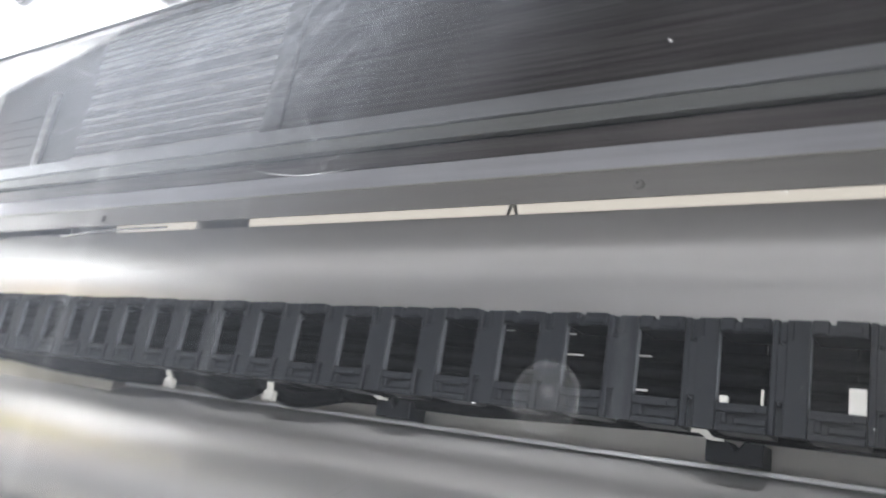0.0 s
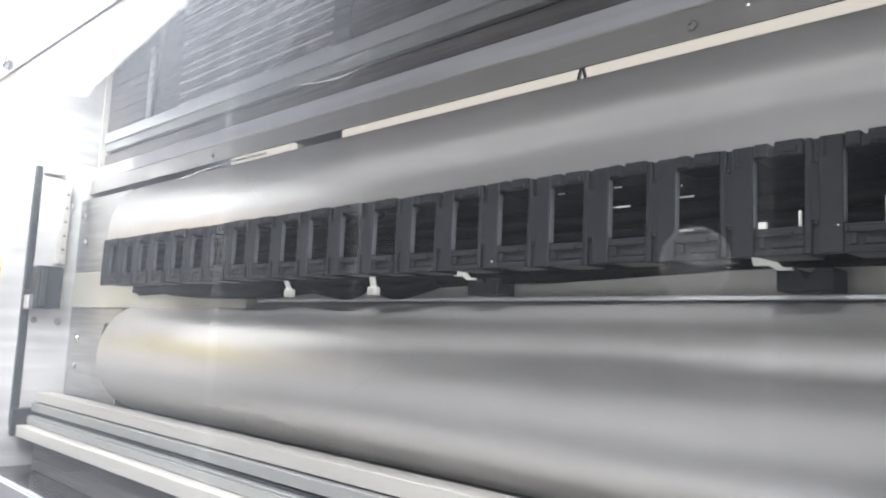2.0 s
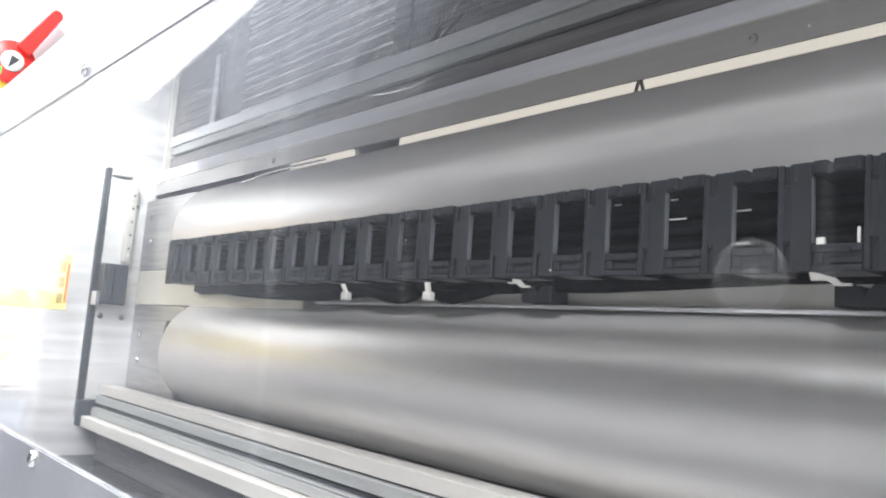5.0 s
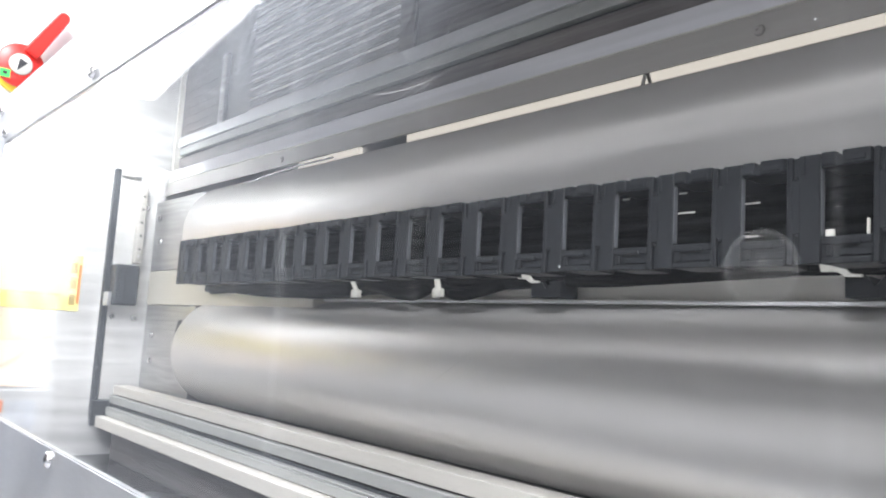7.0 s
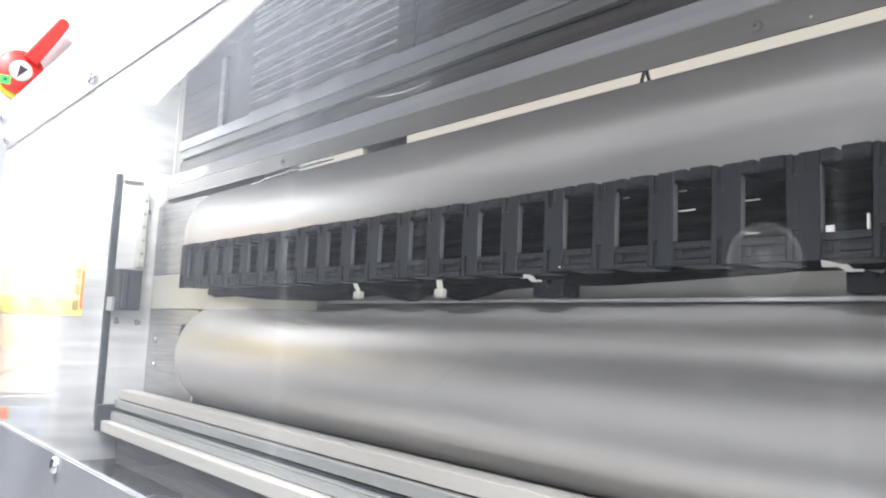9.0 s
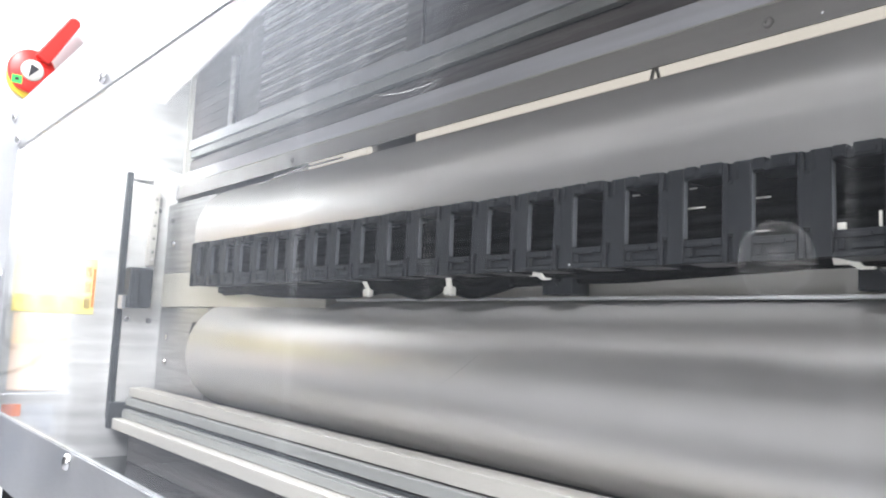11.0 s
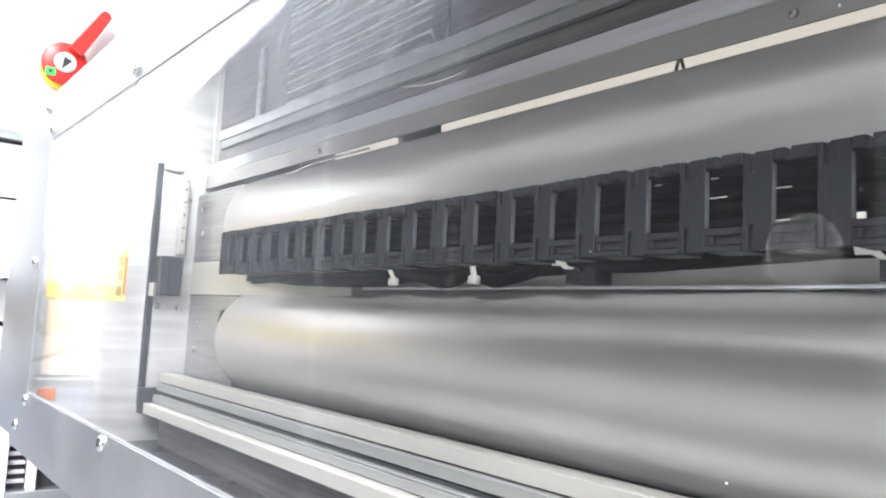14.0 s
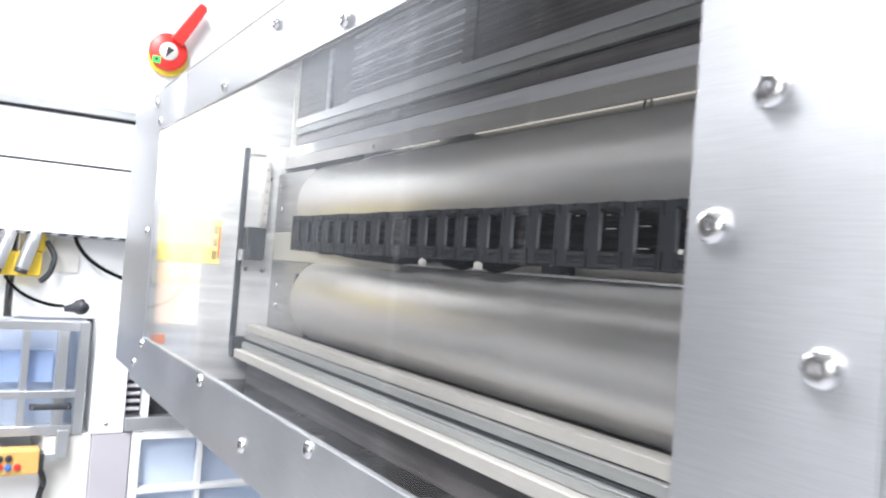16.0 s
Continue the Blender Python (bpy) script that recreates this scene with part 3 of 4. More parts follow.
part("cover_strip", boxed(0.0005, 0.014, 0.176, 0.186, 0.208, 0.318, 0.001), RAIL_STEEL, bearing, "pale cover strip")
part("rib_row", boxed(0.0145, 0.0160, 0.1790, 0.1830, 0.2150, 0.2200, 0.0004), STEEL_END, bearing)
for kz in range(5):
    part("strip_hole", turned([(0.0016, 0.0), (0.0016, 0.0006)], along_x(0.0142, 0.181, 0.228 + 0.019 * kz), 10), BLACK_SEAL, bearing)
part("bearing_block", boxed(0.001, 0.172, 0.204, 0.46, 0.0005, 0.1500, 0.0015), BLOCK_STEEL, bearing, "solid steel bearing block")
part("bearing_block", boxed(0.001, 0.172, 0.204, 0.46, 0.1985, 0.3000, 0.0015), BLOCK_STEEL, bearing, "solid steel bearing block")
part("bearing_cap", turned([(0.052, 0.1725), (0.052, 0.1795), (0.049, 0.181)], along_x(0, 0.235, 0.094), 40), BLACK_SEAL, bearing, "black bearing cap", True)
part("bearing_cap", turned([(0.052, 0.1725), (0.052, 0.1795), (0.049, 0.181)], along_x(0, 0.235, 0.2415), 40), BLACK_SEAL, bearing, "black bearing cap", True)
part("bearing_cover", prism([(0.126, 0.070), (0.171, 0.070), (0.171, 0.131), (0.134, 0.131), (0.126, 0.116)], "y", 0.1995, 0.2037, 0.0006), BLACK_SEAL, bearing, "black bearing cover plate")
BOLT = screw_mesh(0.0045)
for by, bz in ((0.158, 0.131), (0.188, 0.130), (0.190, 0.290)):
    ob = new("bolt", BOLT)
    ob.parent = bearing
    ob.matrix_basis = Matrix.Translation((0.0003, by, bz)) @ Matrix.Rotation(radians(90), 4, "Z")

for bx, bz in ((0.035, 0.108), (0.036, 0.073), (0.035, 0.240), (0.022, 0.275)):
    ob = new("bolt", BOLT)
    ob.parent = bearing
    ob.matrix_basis = Matrix.Translation((bx, 0.2037, bz))

# ---------------------------------------------------------------- rollers
ROLL_Y, ROLL_R = 0.235, 0.065


def roller(z, label):
    ob = thing("roller", label, "roller", "pair of steel rollers", at=(0.19, ROLL_Y, z))
    n = 96
    part("roller_body", turned([(ROLL_R - 0.004, 0.0), (ROLL_R - 0.001, 0.001), (ROLL_R, 0.004), (ROLL_R, 1.30), (ROLL_R - 0.003, 1.303)], along_x(0, 0, 0), n), ROLLER_STEEL, ob, "", True)
    part("shaft", turned([(0.018, -0.0175), (0.018, -0.001)], along_x(0, 0, 0), 32), STEEL_END, ob, "", True)
    return ob


upper = roller(0.2415, "upper polished steel roller with a satin sheen")
lower = roller(0.094, "lower polished steel roller with a satin sheen")
for ob in (upper, lower):
    body = [c for c in ob.children if c.name.startswith("roller_body")][0]
    md = body.modifiers.new("edges", "EDGE_SPLIT")
    md.split_angle = radians(35)

nip = thing("support_bar", "warm grey flat bar running between the rollers", "bar")
part("bar", boxed(0.001, 1.50, 0.222, 0.250, 0.1585, 0.1825, 0.0008), BAR_STEEL, nip)
# Glint along the bar's lower edge, painted as a white strip.
part("edge_glint", boxed(0.465, 1.50, 0.2130, 0.2218, 0.1582, 0.1606, 0.0004), WHITE_PAINT, nip, "white strip for the polished edge's glint")
part("end_piece", boxed(0.0005, 0.46, 0.204, 0.2215, 0.1505, 0.1980, 0.001), BEIGE_BAR, nip, "beige end piece")

# ---------------------------------------------------------------- guide rail in front of the lower roller
rail = thing("guide_rail", "pale multi-groove steel guide rail under the lower roller", "rail")
part("top_strip", boxed(0.013, 1.55, 0.166, 0.188, 0.0245, 0.0365, 0.0003), RAIL_STEEL, rail)
# Added plate that catches light, so the gap under the roller reads grey.
part("shelf", boxed(0.176, 1.55, 0.1885, 0.330, 0.0225, 0.0265, 0.0008), SKIRT_STEEL, rail)
part("web", boxed(0.013, 1.55, 0.170, 0.186, -0.0635, 0.0240), PANEL_STEEL, rail)
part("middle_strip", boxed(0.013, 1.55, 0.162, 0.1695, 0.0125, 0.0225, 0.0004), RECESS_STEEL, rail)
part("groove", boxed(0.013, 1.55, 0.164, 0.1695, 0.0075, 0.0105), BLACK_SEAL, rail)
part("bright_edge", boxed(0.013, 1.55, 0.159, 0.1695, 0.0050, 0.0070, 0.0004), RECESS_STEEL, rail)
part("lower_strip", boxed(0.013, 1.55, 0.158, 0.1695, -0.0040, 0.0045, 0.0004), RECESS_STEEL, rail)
part("foot_strip", boxed(0.013, 1.55, 0.146, 0.1695, -0.0195, -0.0050, 0.0008), RAIL_STEEL, rail)

# ---------------------------------------------------------------- beam and panel over the upper roller
beam = thing("upper_beam", "grey steel beam of stepped bands over the upper roller", "beam")
BX0, BX1 = 0.004, 1.55
part("top_band", boxed(BX0, BX1, 0.226, 0.300, 0.3865, 0.4005, 0.0002), BEAM_STEEL, beam)
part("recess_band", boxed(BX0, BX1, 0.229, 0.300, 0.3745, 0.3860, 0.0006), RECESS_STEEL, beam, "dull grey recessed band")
part("dark_joint", boxed(BX0, BX1, 0.236, 0.300, 0.3700, 0.3742), BLACK_SEAL, beam)
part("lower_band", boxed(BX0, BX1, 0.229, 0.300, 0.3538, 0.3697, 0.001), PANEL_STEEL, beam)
part("fine_joint", boxed(BX0, BX1, 0.234, 0.300, 0.3512, 0.3535), BLACK_SEAL, beam)
part("lip", prism([(0.2225, 0.3508), (0.2165, 0.3320), (0.2195, 0.3320), (0.2275, 0.3508)], "x", BX0, BX1), LIP_STEEL, beam, "pale bluish steel lip")
part("lip_edge", boxed(BX0, BX1, 0.2150, 0.2178, 0.3306, 0.3318, 0.0004), RAIL_STEEL, beam)
part("skirt", prism([(0.2155, 0.3304), (0.2132, 0.3105), (0.2147, 0.3105), (0.2180, 0.3304)], "x", BX0, BX1), SKIRT_STEEL, beam, "warm grey steel skirt")
SMALL_BOLT = screw_mesh(0.0034)
SMALL_BOLT.materials[0] = SKIRT_STEEL
for bx in (0.352, 0.918, 1.20):
    ob = new("bolt", SMALL_BOLT)
    ob.parent = beam
    ob.matrix_basis = Matrix.Translation((bx, 0.2138, 0.3190))

rear = thing("rear_panel", "dark streaked steel panel with fine ribs above the beam", "panel")
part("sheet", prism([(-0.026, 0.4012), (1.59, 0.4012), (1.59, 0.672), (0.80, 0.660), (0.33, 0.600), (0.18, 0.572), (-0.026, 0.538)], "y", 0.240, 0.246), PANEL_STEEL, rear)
part("edge_trim", boxed(-0.0295, -0.0265, 0.232, 0.246, 0.302, 0.536, 0.0008), NYLON, rear, "cream edge trim")
rib_rnd = random.Random(11)
rz = 0.4045
while rz < 0.60:
    rh = rib_rnd.choice((0.002, 0.0028, 0.004, 0.0055))
    if rz + rh < 0.572:
        part("rib", boxed(0.205, 0.527, 0.2395 - rib_rnd.uniform(0.0012, 0.003), 0.2397, rz, rz + rh, 0.0005), rib_rnd.choice((RIB_PALE, RIB_PALE, PANEL_STEEL)), rear)
    rz += rh + rib_rnd.choice((0.003, 0.0045, 0.0065))
for k in range(6):
    z = 0.412 + 0.013 * k
    part("groove_strip", boxed(-0.022, 0.098, 0.2384, 0.2397, z, z + 0.002, 0.0005), PANEL_STEEL, rear)
part("post", boxed(0.116, 0.132, 0.234, 0.2397, 0.4014, 0.505, 0.001), RIB_PALE, rear, "pale steel post")
part("post", boxed(0.529, 0.556, 0.236, 0.2397, 0.4014, 0.625, 0.001), PANEL_STEEL, rear)
inner_sheet = thing("hood_lining", "white painted lining sheet behind the dark panel", "lining")
part("sheet", boxed(-0.0295, 1.59, 0.2480, 0.2520, 0.4100, 0.6650, 0.001), WHITE_PAINT, inner_sheet)

# Lit strip in the slot; its brightness is emission, no lamp is known.
strip = thing("bright_slot", "pale lit strip in the slot above the roller, brightness as glow", "light")
part("holder", boxed(0.12, 1.45, 0.3092, 0.3180, 0.318, 0.3505), BEAM_STEEL, strip)
part("tube", boxed(0.232, 0.373, 0.3010, 0.3090, 0.3384, 0.3503, 0.002), SLOT_GLOW, strip, "pale strip with added glow")
part("tube", boxed(0.466, 1.45, 0.3010, 0.3090, 0.3384, 0.3503, 0.002), SLOT_GLOW, strip, "pale strip with added glow")
for dx, lean in ((0.0, 0.004), (0.007, -0.004)):
    part("clip", prism([(0.779 + dx - 0.0012 + lean, 0.3506), (0.779 + dx + 0.0012 + lean, 0.3506), (0.779 + dx + 0.0012 - lean, 0.324), (0.779 + dx - 0.0012 - lean, 0.324)], "y", 0.2945, 0.2965), BEAM_STEEL, strip, "thin steel clip")
wire = thing("bent_wire", "thin bright bent wire beside the upper roller", "wire")
part("wire", tube([(0.281, 0.198, 0.276), (0.284, 0.198, 0.284), (0.298, 0.198, 0.2915), (0.335, 0.198, 0.2965), (0.40, 0.200, 0.3005), (0.47, 0.208, 0.3040)], 0.0012, 8), CHROME, wire, "", True)

# ---------------------------------------------------------------- cable chain
CX0, PITCH, LINKS = 0.3669, 0.0328, 33
CZ = 0.190
chain = thing("cable_chain", "dusty black plastic cable chain with open links", "cable chain", at=(0, 0.1, CZ))


def side_plate(sign):
    """Long side of a link, flush with the crossbars: above the window a notched rail with a latch, below it a hooked latch."""
    bm = bmesh.new()
    x0, x1 = 0.0138, PITCH - 0.0003
    if sign > 0:
        box(bm, x0, x1, 0.0012, 0.020, 0.0148, 0.0192)
        box(bm, x0, 0.0195, 0.0002, 0.0200, 0.0150, 0.0206, 0.0004)
        box(bm, 0.0195, 0.0218, 0.0006, 0.0200, 0.0150, 0.0182)
        box(bm, 0.0218, x1, 0.0002, 0.0200, 0.0150, 0.0207, 0.0004)
        box(bm, 0.0226, 0.0306, -0.0005, 0.0004, 0.0160, 0.0184, 0.0003)
        box(bm, 0.0150, 0.0185, -0.0003, 0.0004, 0.0156, 0.0170, 0.0002)
    else:
        box(bm, x0, x1, 0.0012, 0.020, -0.0232, -0.0126)
        box(bm, x0, x1, 0.0003, 0.0014, -0.0158, -0.0128, 0.0003)
        box(bm, 0.0160, 0.0285, -0.0006, 0.0006, -0.0162, -0.0141, 0.0004)
        box(bm, 0.0160, 0.0184, -0.0006, 0.0006, -0.0206, -0.0163, 0.0004)
        box(bm, 0.0204, x1, 0.0004, 0.0014, -0.0204, -0.0176, 0.0004)
        box(bm, x0, x1, -0.0002, 0.0014, -0.0235, -0.0209, 0.0005)
    return bm


def crossbar():
    """Flat web between two windows, slotted at the hinge pins above and below."""
    bm = bmesh.new()
    box(bm, 0.0002, 0.0136, 0.0022, 0.0036, -0.0230, 0.0200)
    box(bm, 0.0052, 0.0136, 0.0002, 0.0024, -0.0233, 0.0203, 0.0004)
    box(bm, 0.0001, 0.0026, 0.0002, 0.0024, -0.0233, 0.0203, 0.0004)
    box(bm, 0.0024, 0.0054, 0.0003, 0.0024, -0.0108, 0.0108)
    box(bm, 0.0064, 0.0078, -0.0003, 0.0004, 0.0125, 0.0200, 0.0003)
    for z, r in ((0.0112, 0.0011), (-0.0118, 0.0009)):
        q = bmesh.ops.create_uvsphere(bm, u_segments=8, v_segments=5, radius=r)
        bmesh.ops.translate(bm, vec=(0.0039, 0.0008, z), verts=q["verts"])
    return bm


ME_TOP = mesh_of("side_plate", side_plate(1), CHAIN_PLASTIC)
ME_LOW = mesh_of("side_plate", side_plate(-1), CHAIN_PLASTIC)
ME_BAR = mesh_of("crossbar", crossbar(), CHAIN_PLASTIC)
# Dusty strip on the window reveal; its bright highlight is put into the colour.
ME_EDGE = mesh_of("lit_edge", boxed(0.01365, 0.01395, 0.0006, 0.0034, -0.0118, 0.0142), LIT_EDGE)
# Black backing that stands for the shade behind the open links.
ME_BACK = mesh_of("dark_back", boxed(-0.0060, PITCH - 0.0062, 0.0215, 0.0240, -0.0200, 0.0200, 0.0005), CABLE_SHADE_BLACK)
for k in range(LINKS):
    link = new("link", ME_BACK)
    link.parent = chain
    link.matrix_basis = pose(CX0 + k * PITCH, random.uniform(-0.0006, 0.0006), random.uniform(-0.0004, 0.0004), 0, random.uniform(-0.5, 0.5), 0)
    for nm, me in (("side_plate", ME_TOP), ("side_plate", ME_LOW), ("crossbar", ME_BAR), ("lit_edge", ME_EDGE)):
        ob = new(nm, me)
        ob.parent = link
    if k == 0:
        end = new("crossbar", ME_BAR)
        end.parent = link
        end.matrix_basis = pose(-0.0132, 0.004, 0)
        cover = new("end_cover", mesh_of("end_cover", boxed(-0.0125, 0.030, 0.0062, 0.0210, -0.0190, 0.0190, 0.0008), CHAIN_PLASTIC))
        cover.parent = link

inner = thing("cable_bundle", "black cables lying inside and under the cable chain", "cables")
for cy, cz, r in ((0.1165, 0.182, 0.0032), (0.1172, 0.190, 0.003), (0.1168, 0.198, 0.0032)):
    part("cable", tube([(0.36, cy, cz), (0.7, cy, cz + 0.001), (1.0, cy, cz - 0.001), (1.45, cy, cz)], r, 8, 4), CABLE_SHADE_BLACK, inner, "", True)
SAG = [(0.22, 0.171), (0.32, 0.1705), (0.45, 0.1695), (0.57, 0.1695), (0.69, 0.172), (0.80, 0.1725), (0.85, 0.1725), (0.92, 0.176), (1.03, 0.178), (1.45, 0.178)]
for k, (dy, dz) in enumerate(((0.0, 0.0), (0.008, -0.001), (0.015, 0.001), (0.005, 0.005), (0.012, 0.006))):
    part("cable", tube([(x, 0.195 + dy + 0.0025 * math.sin(9 * x + k), z + dz + 0.0014 * math.sin(14 * x + 2 * k)) for x, z in SAG], 0.0036, 8, 5), CABLE_SHADE_BLACK, inner, "", True)
for k, (cy, cz, r, x1) in enumerate(((0.196, 0.1715, 0.0050, 0.62), (0.200, 0.1660, 0.0050, 0.58), (0.205, 0.1705, 0.0055, 0.66), (0.194, 0.1665, 0.0050, 0.52))):
    part("cable", tube([(0.30, cy, cz + 0.004), (0.38, cy - 0.004, cz), (0.46, cy, cz - 0.001), (x1 - 0.06, cy + 0.004, cz), (x1, cy + 0.010, cz + 0.006), (x1 + 0.06, cy + 0.02, cz + 0.009)], r, 10, 6), CABLE_SHADE_BLACK, inner, "", True)
# looser loops hanging by the ties
part("cable", tube([(0.57, 0.194, 0.172), (0.604, 0.191, 0.1665), (0.634, 0.193, 0.163), (0.65, 0.197, 0.169)], 0.0054, 8), CABLE_SHADE_BLACK, inner, "", True)
part("cable", tube([(0.658, 0.191, 0.175), (0.682, 0.189, 0.1655), (0.702, 0.191, 0.1635), (0.735, 0.195, 0.171)], 0.0054, 8), CABLE_SHADE_BLACK, inner, "", True)
part("cable", tube([(0.40, 0.194, 0.171), (0.44, 0.190, 0.166), (0.50, 0.190, 0.164), (0.545, 0.193, 0.168)], 0.0054, 8), CABLE_SHADE_BLACK, inner, "", True)
for gx, gz, ln_ in ((0.904, 0.2030, 0.004), (0.936, 0.2028, 0.004), (0.938, 0.1935, 0.009), (0.969, 0.1950, 0.009), (0.968, 0.1805, 0.010)):
    part("print_mark", boxed(gx - ln_ / 2, gx + ln_ / 2, 0.1110, 0.1114, gz, gz + 0.0006), NYLON, inner)
for tx0, tx1, tz0, tz1 in ((1.0045, 1.0078, 0.1776, 0.1805), (1.0197, 1.0207, 0.1778, 0.1840), (1.0492, 1.0550, 0.1770, 0.1870), (1.0335, 1.0345, 0.1778, 0.1835)):
    part("paper_tag", boxed(tx0, tx1, 0.1030, 0.1045, tz0, tz1, 0.0003), NYLON, inner, "small white tag")


def cable_tie(x, z0, z1, lean):
    t = thing("cable_tie", "white nylon cable tie hanging below the chain", "cable tie", "cable ties", at=(x, 0.180, z0))
    d = lean
    bm = prism([(d - 0.0022, z1 - z0), (d + 0.0022, z1 - z0), (0.0024, 0.006), (-0.0024, 0.006)], "y", -0.001, 0.001)
    part("strap", bm, NYLON, t)
    part("head", boxed(-0.0045, 0.0050, -0.003, 0.003, -0.001, 0.0062, 0.001), NYLON, t)
    return t


cable_tie(0.570, 0.1600, 0.180, -0.012)
cable_tie(0.681, 0.1605, 0.181, -0.004)


def clamp(x):
    t = thing("cable_clamp", "black cable clamp with a white tie", "cable clamp", "cable clamps", at=(x, 0.196, 0.1655))
    part("clamp_body", prism([(0.0, -0.005), (0.027, -0.005), (0.027, 0.006), (0.018, 0.006), (0.014, 0.001), (0.010, 0.006), (0.0, 0.006)], "y", -0.006, 0.012, 0.0006), CHAIN_PLASTIC, t)
    part("strap", prism([(-0.011, 0.012), (-0.002, 0.012), (0.004, 0.0065), (0.009, 0.0062), (0.009, 0.0050), (0.002, 0.0050), (-0.003, 0.0078), (-0.010, 0.0078)], "y", -0.009, -0.0065), NYLON, t, "white nylon strap")
    return t


clamp(0.768)
clamp(0.976)

# ---------------------------------------------------------------- switch cabinet beyond the machine
SX = -0.5
cabinet = thing("switch_cabinet", "white painted switch cabinet with dark panel seams", "cabinet", at=(SX, 0, 0))
part("body", boxed(-0.60, -0.004, -0.235, 0.90, 0.170, 1.40), WHITE_PAINT, cabinet)
part("upper_door", boxed(-0.0035, 0.0, -0.235, 0.90, 0.430, 1.40, 0.001), WHITE_PAINT, cabinet)
part("door_edge", boxed(-0.0035, 0.012, -0.235, 0.30, 0.4275, 0.447, 0.002), ALU, cabinet)
part("seam", boxed(-0.0038, 0.0005, -0.235, 0.90, 0.4215, 0.427), NEAR_BLACK, cabinet, "dark rubber seam")
part("middle_panel", boxed(-0.0035, 0.0, -0.235, 0.90, 0.3195, 0.4210, 0.001), WHITE_PAINT, cabinet)
part("seam", boxed(-0.0038, 0.0005, -0.235, 0.90, 0.3155, 0.319), NEAR_BLACK, cabinet, "dark rubber seam")
part("lower_panel", boxed(-0.0035, 0.0, -0.235, 0.90, 0.1700, 0.3150, 0.001), WHITE_PAINT, cabinet)
part("vent_edge", boxed(-0.0035, 0.002, -0.235, 0.10, 0.1640, 0.1695), ALU, cabinet)
# Slots are near-black marks; the shade inside them is in the colour.
for k in range(9):
    part("vent_slot", prism([(-0.215 + 0.03 * k, 0.1645), (-0.198 + 0.03 * k, 0.1645), (-0.190 + 0.03 * k, 0.169), (-0.207 + 0.03 * k, 0.169)], "x", 0.0022, 0.0030), NEAR_BLACK, cabinet)
part("leg", boxed(-0.60, -0.10, 0.30, 0.36, FLOOR_Z, 0.1695), WHITE_PAINT, cabinet)
part("leg", boxed(-0.60, -0.10, -0.235, -0.175, FLOOR_Z, 0.1695), WHITE_PAINT, cabinet)

switch = thing("main_switch", "red and yellow rotary main switch with a long handle", "switch", at=(SX, 0.095, 0.591))
switch.scale = (0.88, 0.88, 0.88)


def disc(y, z, r, h0, h1, n=40, bev=0.002):
    return turned([(r, h0), (r, h1 - bev), (r - bev, h1)], along_x(0, y, z), n)


part("base_ring", disc(0.003, -0.010, 0.049, 0.0005, 0.012), YELLOW, switch, "yellow base ring", True)
part("collar", disc(0, 0, 0.047, 0.0125, 0.026, 40, 0.004), RED, switch, "red collar", True)
hd = prism([(-0.016, 0.030), (0.016, 0.030), (0.013, 0.146), (0.006, 0.154), (-0.006, 0.154), (-0.013, 0.146)], "x", 0.020, 0.040, 0.003)
bmesh.ops.transform(hd, matrix=Matrix.Rotation(radians(-30), 4, "X"), verts=hd.verts)
part("handle", hd, RED, switch, "long red handle")
part("hub", disc(0, 0, 0.023, 0.0262, 0.030, 32), NYLON, switch, "white hub", True)
ar = prism([(-0.009, 0.010), (0.009, 0.010), (0.0, -0.018)], "x", 0.0302, 0.0308)
bmesh.ops.transform(ar, matrix=Matrix.Rotation(radians(-25), 4, "X"), verts=ar.verts)
part("arrow", ar, NEAR_BLACK, switch, "black arrow")
gs = boxed(0.0262, 0.0270, -0.038, -0.018, -0.034, -0.016, 0.0002)
part("green_mark", gs, GREEN, switch, "green position mark")
part("mark_print", boxed(0.0271, 0.0275, -0.032, -0.024, -0.028, -0.021), NEAR_BLACK, switch)

# ---------------------------------------------------------------- neighbouring machine below the cabinet
cover = thing("white_cover", "white sheet cover under the switch cabinet", "cover", at=(SX, 0, 0))
part("sheet", boxed(-0.30, -0.06, -0.160, 0.30, -0.015, 0.1635, 0.002), WHITE_PAINT, cover)
part("grey_inset", boxed(-0.0595, -0.055, -0.094, -0.040, 0.085, 0.158, 0.001), BEIGE, cover)

column = thing("column", "white square column with a screw at its foot", "column", at=(SX, 0, 0))
part("post", boxed(-0.10, 0.0, 0.003, 0.072, -0.258, -0.0155, 0.002), WHITE_PAINT, column)
ob = new("bolt", BOLT)
ob.parent = column
ob.matrix_basis = Matrix.Translation((0.0003, 0.035, -0.237)) @ Matrix.Rotation(radians(90), 4, "Z")
base = thing("base_cabinet", "mauve and beige sheet base under the white column", "cabinet", at=(SX, 0, 0))
part("mauve_door", boxed(-0.50, -0.002, 0.010, 0.090, FLOOR_Z, -0.2585, 0.002), MAUVE, base)
part("beige_door", boxed(-0.50, -0.006, -0.085, 0.0095, FLOOR_Z, -0.2585, 0.002), BEIGE, base)
part("beige_side", boxed(-0.50, -0.010, -0.215, -0.0855, FLOOR_Z, -0.330, 0.002), WHITE_PAINT, base)


def profile(bm_args, parent, name="profile", mat=None):
    """Aluminium bar with a groove along its front."""
    x0, x1, y0, y1, z0, z1 = bm_args
    bm = boxed(*bm_args, 0.0015)
    return part(name, bm, mat or ALU, parent)


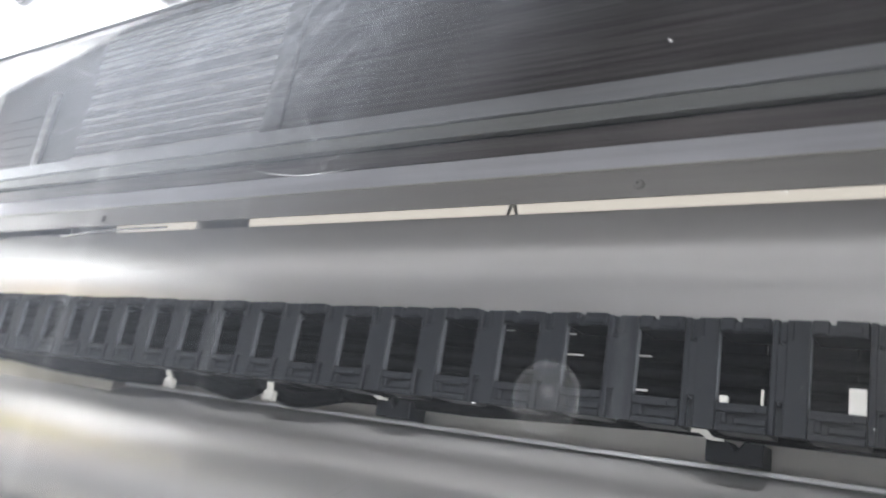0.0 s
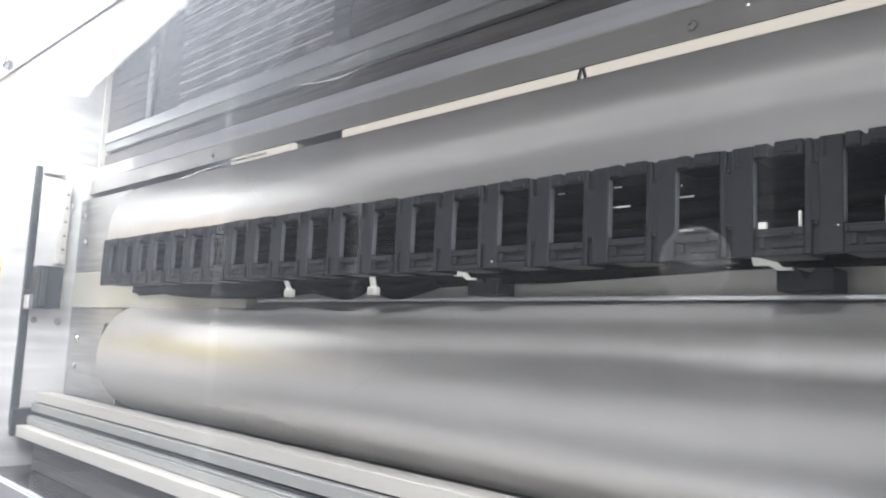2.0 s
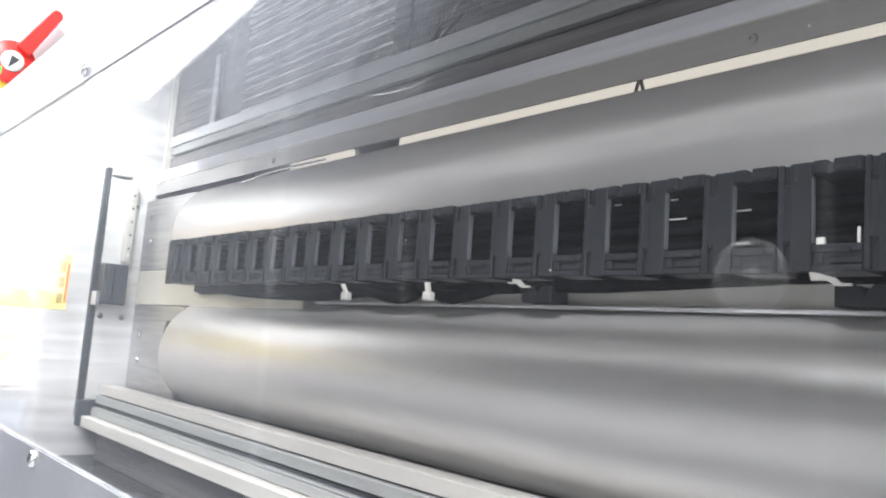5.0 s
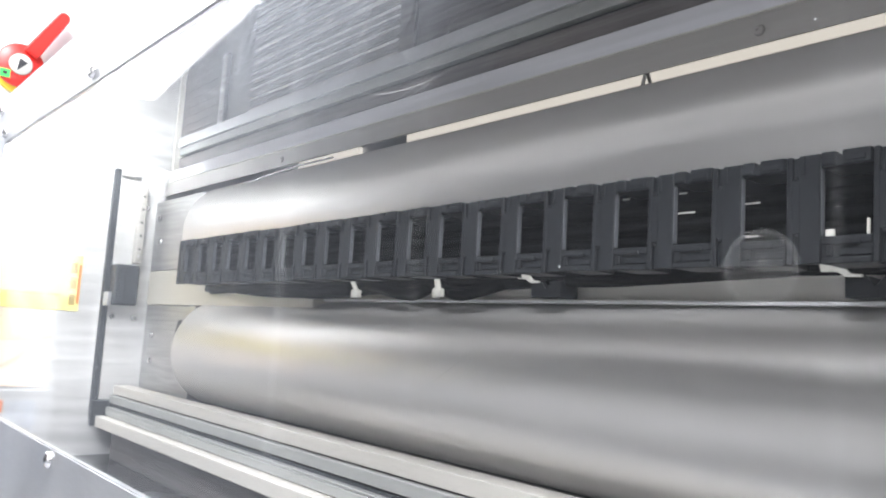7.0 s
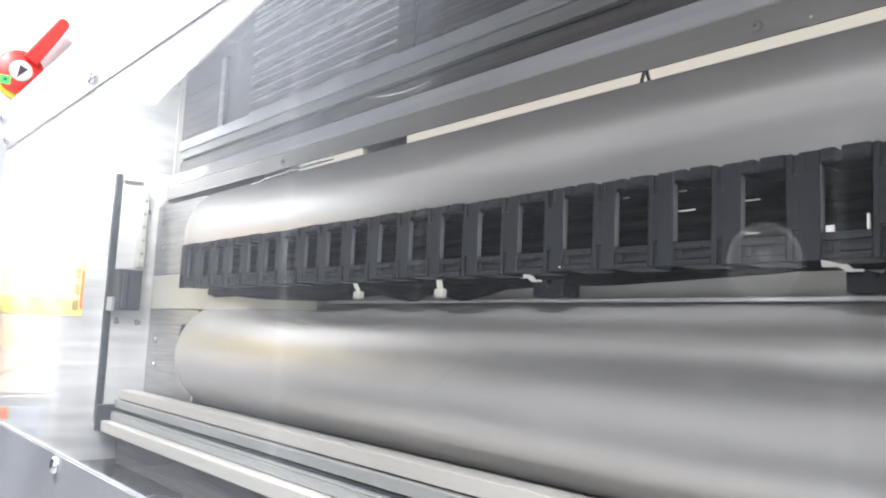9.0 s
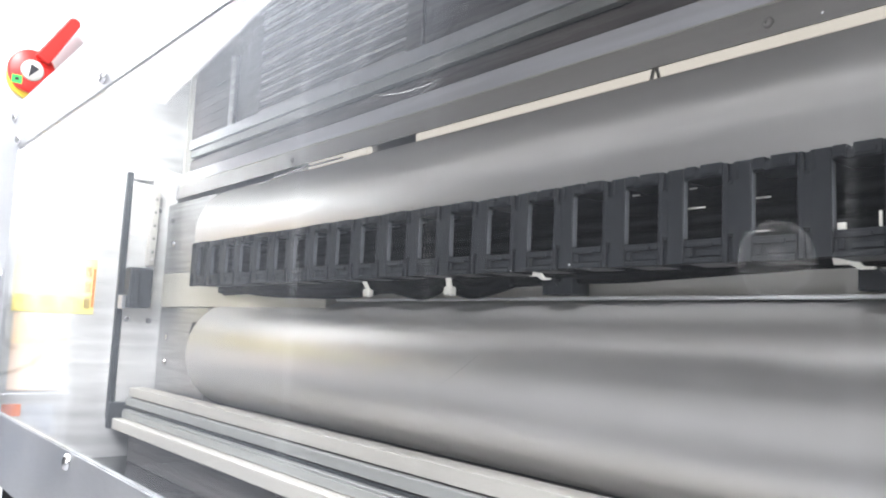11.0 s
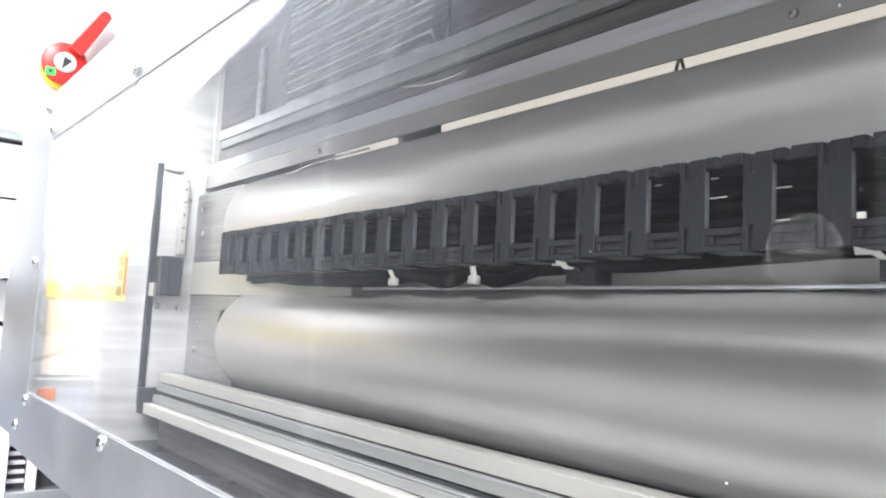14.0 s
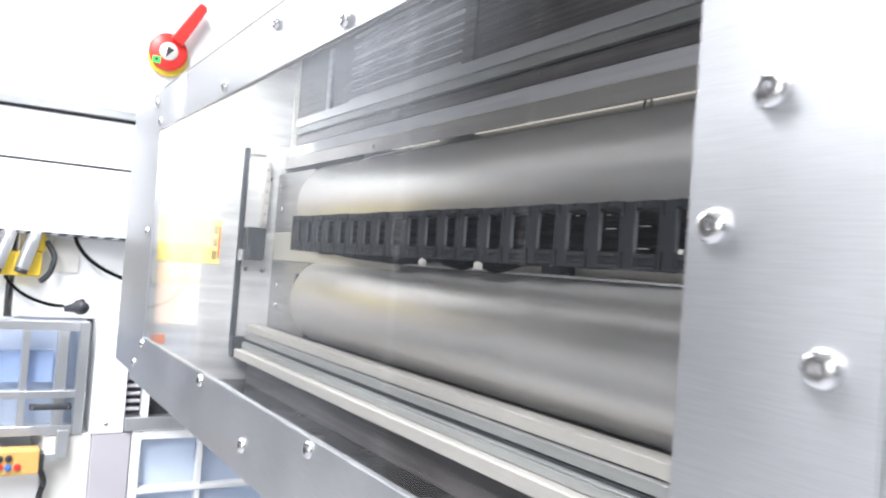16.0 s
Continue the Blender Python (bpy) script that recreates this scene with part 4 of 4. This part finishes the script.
def glazed(name, label, y0, y1, z0, z1, bars_y, bars_z, back, depth, mat, at_x=SX):
    """A machine door of aluminium bars with a pane and a dim blue interior behind it."""
    t = thing(name, label, "machine door", at=(at_x, 0, 0))
    w = 0.020
    for a, b in ((y0, y0 + w), (y1 - w, y1)):
        profile((-0.03, 0.0, a, b, z0, z1), t, "profile", mat)
    for a, b in ((z0, z0 + w), (z1 - w, z1)):
        profile((-0.03, -0.0005, y0 + w + 0.0003, y1 - w - 0.0003, a, b), t, "profile", mat)
    for y, ww in bars_y:
        profile((-0.028, -0.001, y - ww / 2, y + ww / 2, z0 + w + 0.0003, z1 - w - 0.0003), t, "profile", mat)
    for z, ww in bars_z:
        profile((-0.027, 0.003, y0 + w + 0.0003, y1 - w - 0.0003, z - ww / 2, z + ww / 2), t, "profile", mat)
    p = part("pane", boxed(-0.018, -0.015, y0 + 0.004, y1 - 0.004, z0 + 0.004, z1 - 0.004), PANE_BLUE, t, "bluish clear pane")
    p.visible_shadow = False
    part("backing", boxed(-depth - 0.01, -depth, y0 - 0.02, y1, z0, z1), back, t)
    return t


door = glazed("glazed_door", "aluminium framed machine door with bluish panes", -0.215, -0.012, -0.256, -0.0165, [(-0.132, 0.014), (-0.062, 0.022)], [(-0.170, 0.016)], PALE_BLUE, 0.07, ALU)
part("shelf", boxed(-0.0695, -0.04, -0.19, -0.075, -0.150, -0.085), BLUE_SHEET, door, "blue shelf inside")
part("upright", boxed(-0.0695, -0.045, -0.046, -0.034, -0.235, -0.037), ALU, door)
grip = part("handle", boxed(0.012, 0.022, -0.118, -0.038, -0.1995, -0.1865, 0.004, 2), BLACK_SEAL, door, "black bow handle")
for hy in (-0.112, -0.044):
    part("foot", boxed(0.0032, 0.0118, hy - 0.005, hy + 0.005, -0.198, -0.188, 0.001), BLACK_SEAL, grip)
    part("screw_cap", turned([(0.0035, 0.0222), (0.0030, 0.0232)], along_x(0, hy, -0.193), 12), CHROME, grip)

frame_r = glazed("cabinet_door", "white framed lower door with a grey pane", 0.092, 0.62, -0.62, -0.2555, [(0.245, 0.012)], [(-0.39, 0.012)], WHITE_PAINT, 0.032, WHITE_PAINT)
cross = thing("cross_profile", "aluminium cross bar over the lower door", "profile", at=(SX, 0, 0))
profile((-0.04, 0.004, 0.0735, 0.62, -0.2540, -0.2245), cross, "bar")
dark = thing("side_opening", "slatted opening beside the white column, its shade a dark block", "grille", at=(SX, 0, 0))
# Solid near-black block: the opening's shade put in as colour.
part("recess", boxed(-0.12, -0.03, 0.0735, 0.30, -0.224, -0.02), NEAR_BLACK, dark)
for k in range(6):
    part("slat", boxed(-0.0295, -0.018, 0.075, 0.105, -0.212 + 0.017 * k, -0.205 + 0.017 * k, 0.001), MAUVE, dark)
part("frame_post", boxed(-0.0295, 0.0, 0.108, 0.122, -0.224, -0.02, 0.001), WHITE_PAINT, dark)

bracket = thing("bracket", "small aluminium angle bracket", "bracket", at=(SX, 0, 0))
part("upright", boxed(0.0045, 0.020, -0.062, -0.040, -0.300, -0.2440, 0.001), ALU, bracket)
part("foot", boxed(0.0045, 0.030, -0.092, -0.0625, -0.303, -0.288, 0.001), ALU, bracket)

pendant = thing("control_box", "yellow control box with coloured push buttons", "control box", at=(SX + 0.02, -0.135, -0.298))
part("box", boxed(-0.009, 0.030, -0.055, 0.042, -0.026, 0.025, 0.004, 2), OCHRE, pendant)
part("side_cap", boxed(-0.006, 0.028, 0.0425, 0.050, -0.018, 0.016, 0.002), BLACK_SEAL, pendant)
for dy, dz, m_ in ((-0.030, -0.006, RED), (-0.014, -0.008, BLUE), (0.002, -0.008, RED), (-0.030, 0.010, NEAR_BLACK), (-0.014, 0.010, NEAR_BLACK)):
    part("button", turned([(0.0065, 0.0302), (0.0065, 0.035), (0.005, 0.036)], along_x(0, dy, dz), 16), m_, pendant, "", True)
part("hanger", tube([(0.01, 0.045, -0.02), (0.0, 0.055, -0.05), (-0.01, 0.05, -0.09), (-0.01, 0.06, -0.16)], 0.006, 8), BLACK_SEAL, pendant, "", True)

gripper = thing("yellow_device", "yellow device with two pale metal cylinders", "device", at=(SX - 0.03, -0.155, 0.120))
part("body", boxed(-0.029, 0.010, -0.055, 0.040, -0.045, 0.006, 0.004, 2), YELLOW, gripper)
part("rear_block", boxed(-0.029, 0.005, 0.012, 0.045, 0.0065, 0.052, 0.003), YELLOW, gripper)
for dy in (-0.036, 0.010):
    part("cylinder", turned([(0.013, -0.030), (0.014, -0.026), (0.014, 0.030), (0.012, 0.050), (0.010, 0.052)], Matrix.Translation((0.026, dy, 0.0)) @ Matrix.Rotation(radians(-15), 4, "X"), 24), ALU, gripper, "pale metal cylinder", True)
    part("tip", turned([(0.0125, -0.040), (0.0125, -0.0305)], Matrix.Translation((0.026, dy, 0.0)) @ Matrix.Rotation(radians(-15), 4, "X"), 24), BLACK_SEAL, gripper, "", True)
part("hose", tube([(0.0, 0.046, 0.03), (0.01, 0.062, 0.0), (0.01, 0.056, -0.035), (0.0, 0.040, -0.055)], 0.006, 8), BLACK_SEAL, gripper, "", True)

plug = thing("power_plug", "black power plug hanging on its cable", "plug", at=(SX - 0.02, -0.036, 0.014))
part("plug_body", turned([(0.006, -0.030), (0.010, -0.012), (0.016, -0.004), (0.017, 0.008), (0.015, 0.012)], Matrix.Rotation(radians(-80), 4, "X"), 24), BLACK_SEAL, plug, "", True)
part("plug_face", turned([(0.013, 0.0), (0.012, 0.004)], along_x(0.012, 0.006, 0.0), 20), BLACK_SEAL, plug, "", True)
part("cable", tube([(0.0, -0.030, 0.001), (0.005, -0.06, 0.004), (0.005, -0.10, 0.018), (0.0, -0.130, 0.04), (-0.01, -0.145, 0.06)], 0.0038, 8), CABLE_SHADE_BLACK, plug, "", True)
lead = thing("power_lead", "black lead drooping from the cabinet", "cable", at=(SX, 0, 0))
part("lead", tube([(-0.02, -0.056, 0.168), (-0.01, -0.050, 0.148), (0.0, -0.030, 0.122), (0.0, 0.005, 0.098), (0.0, 0.06, 0.075), (-0.01, 0.12, 0.05)], 0.0042, 8), CABLE_SHADE_BLACK, lead, "", True)
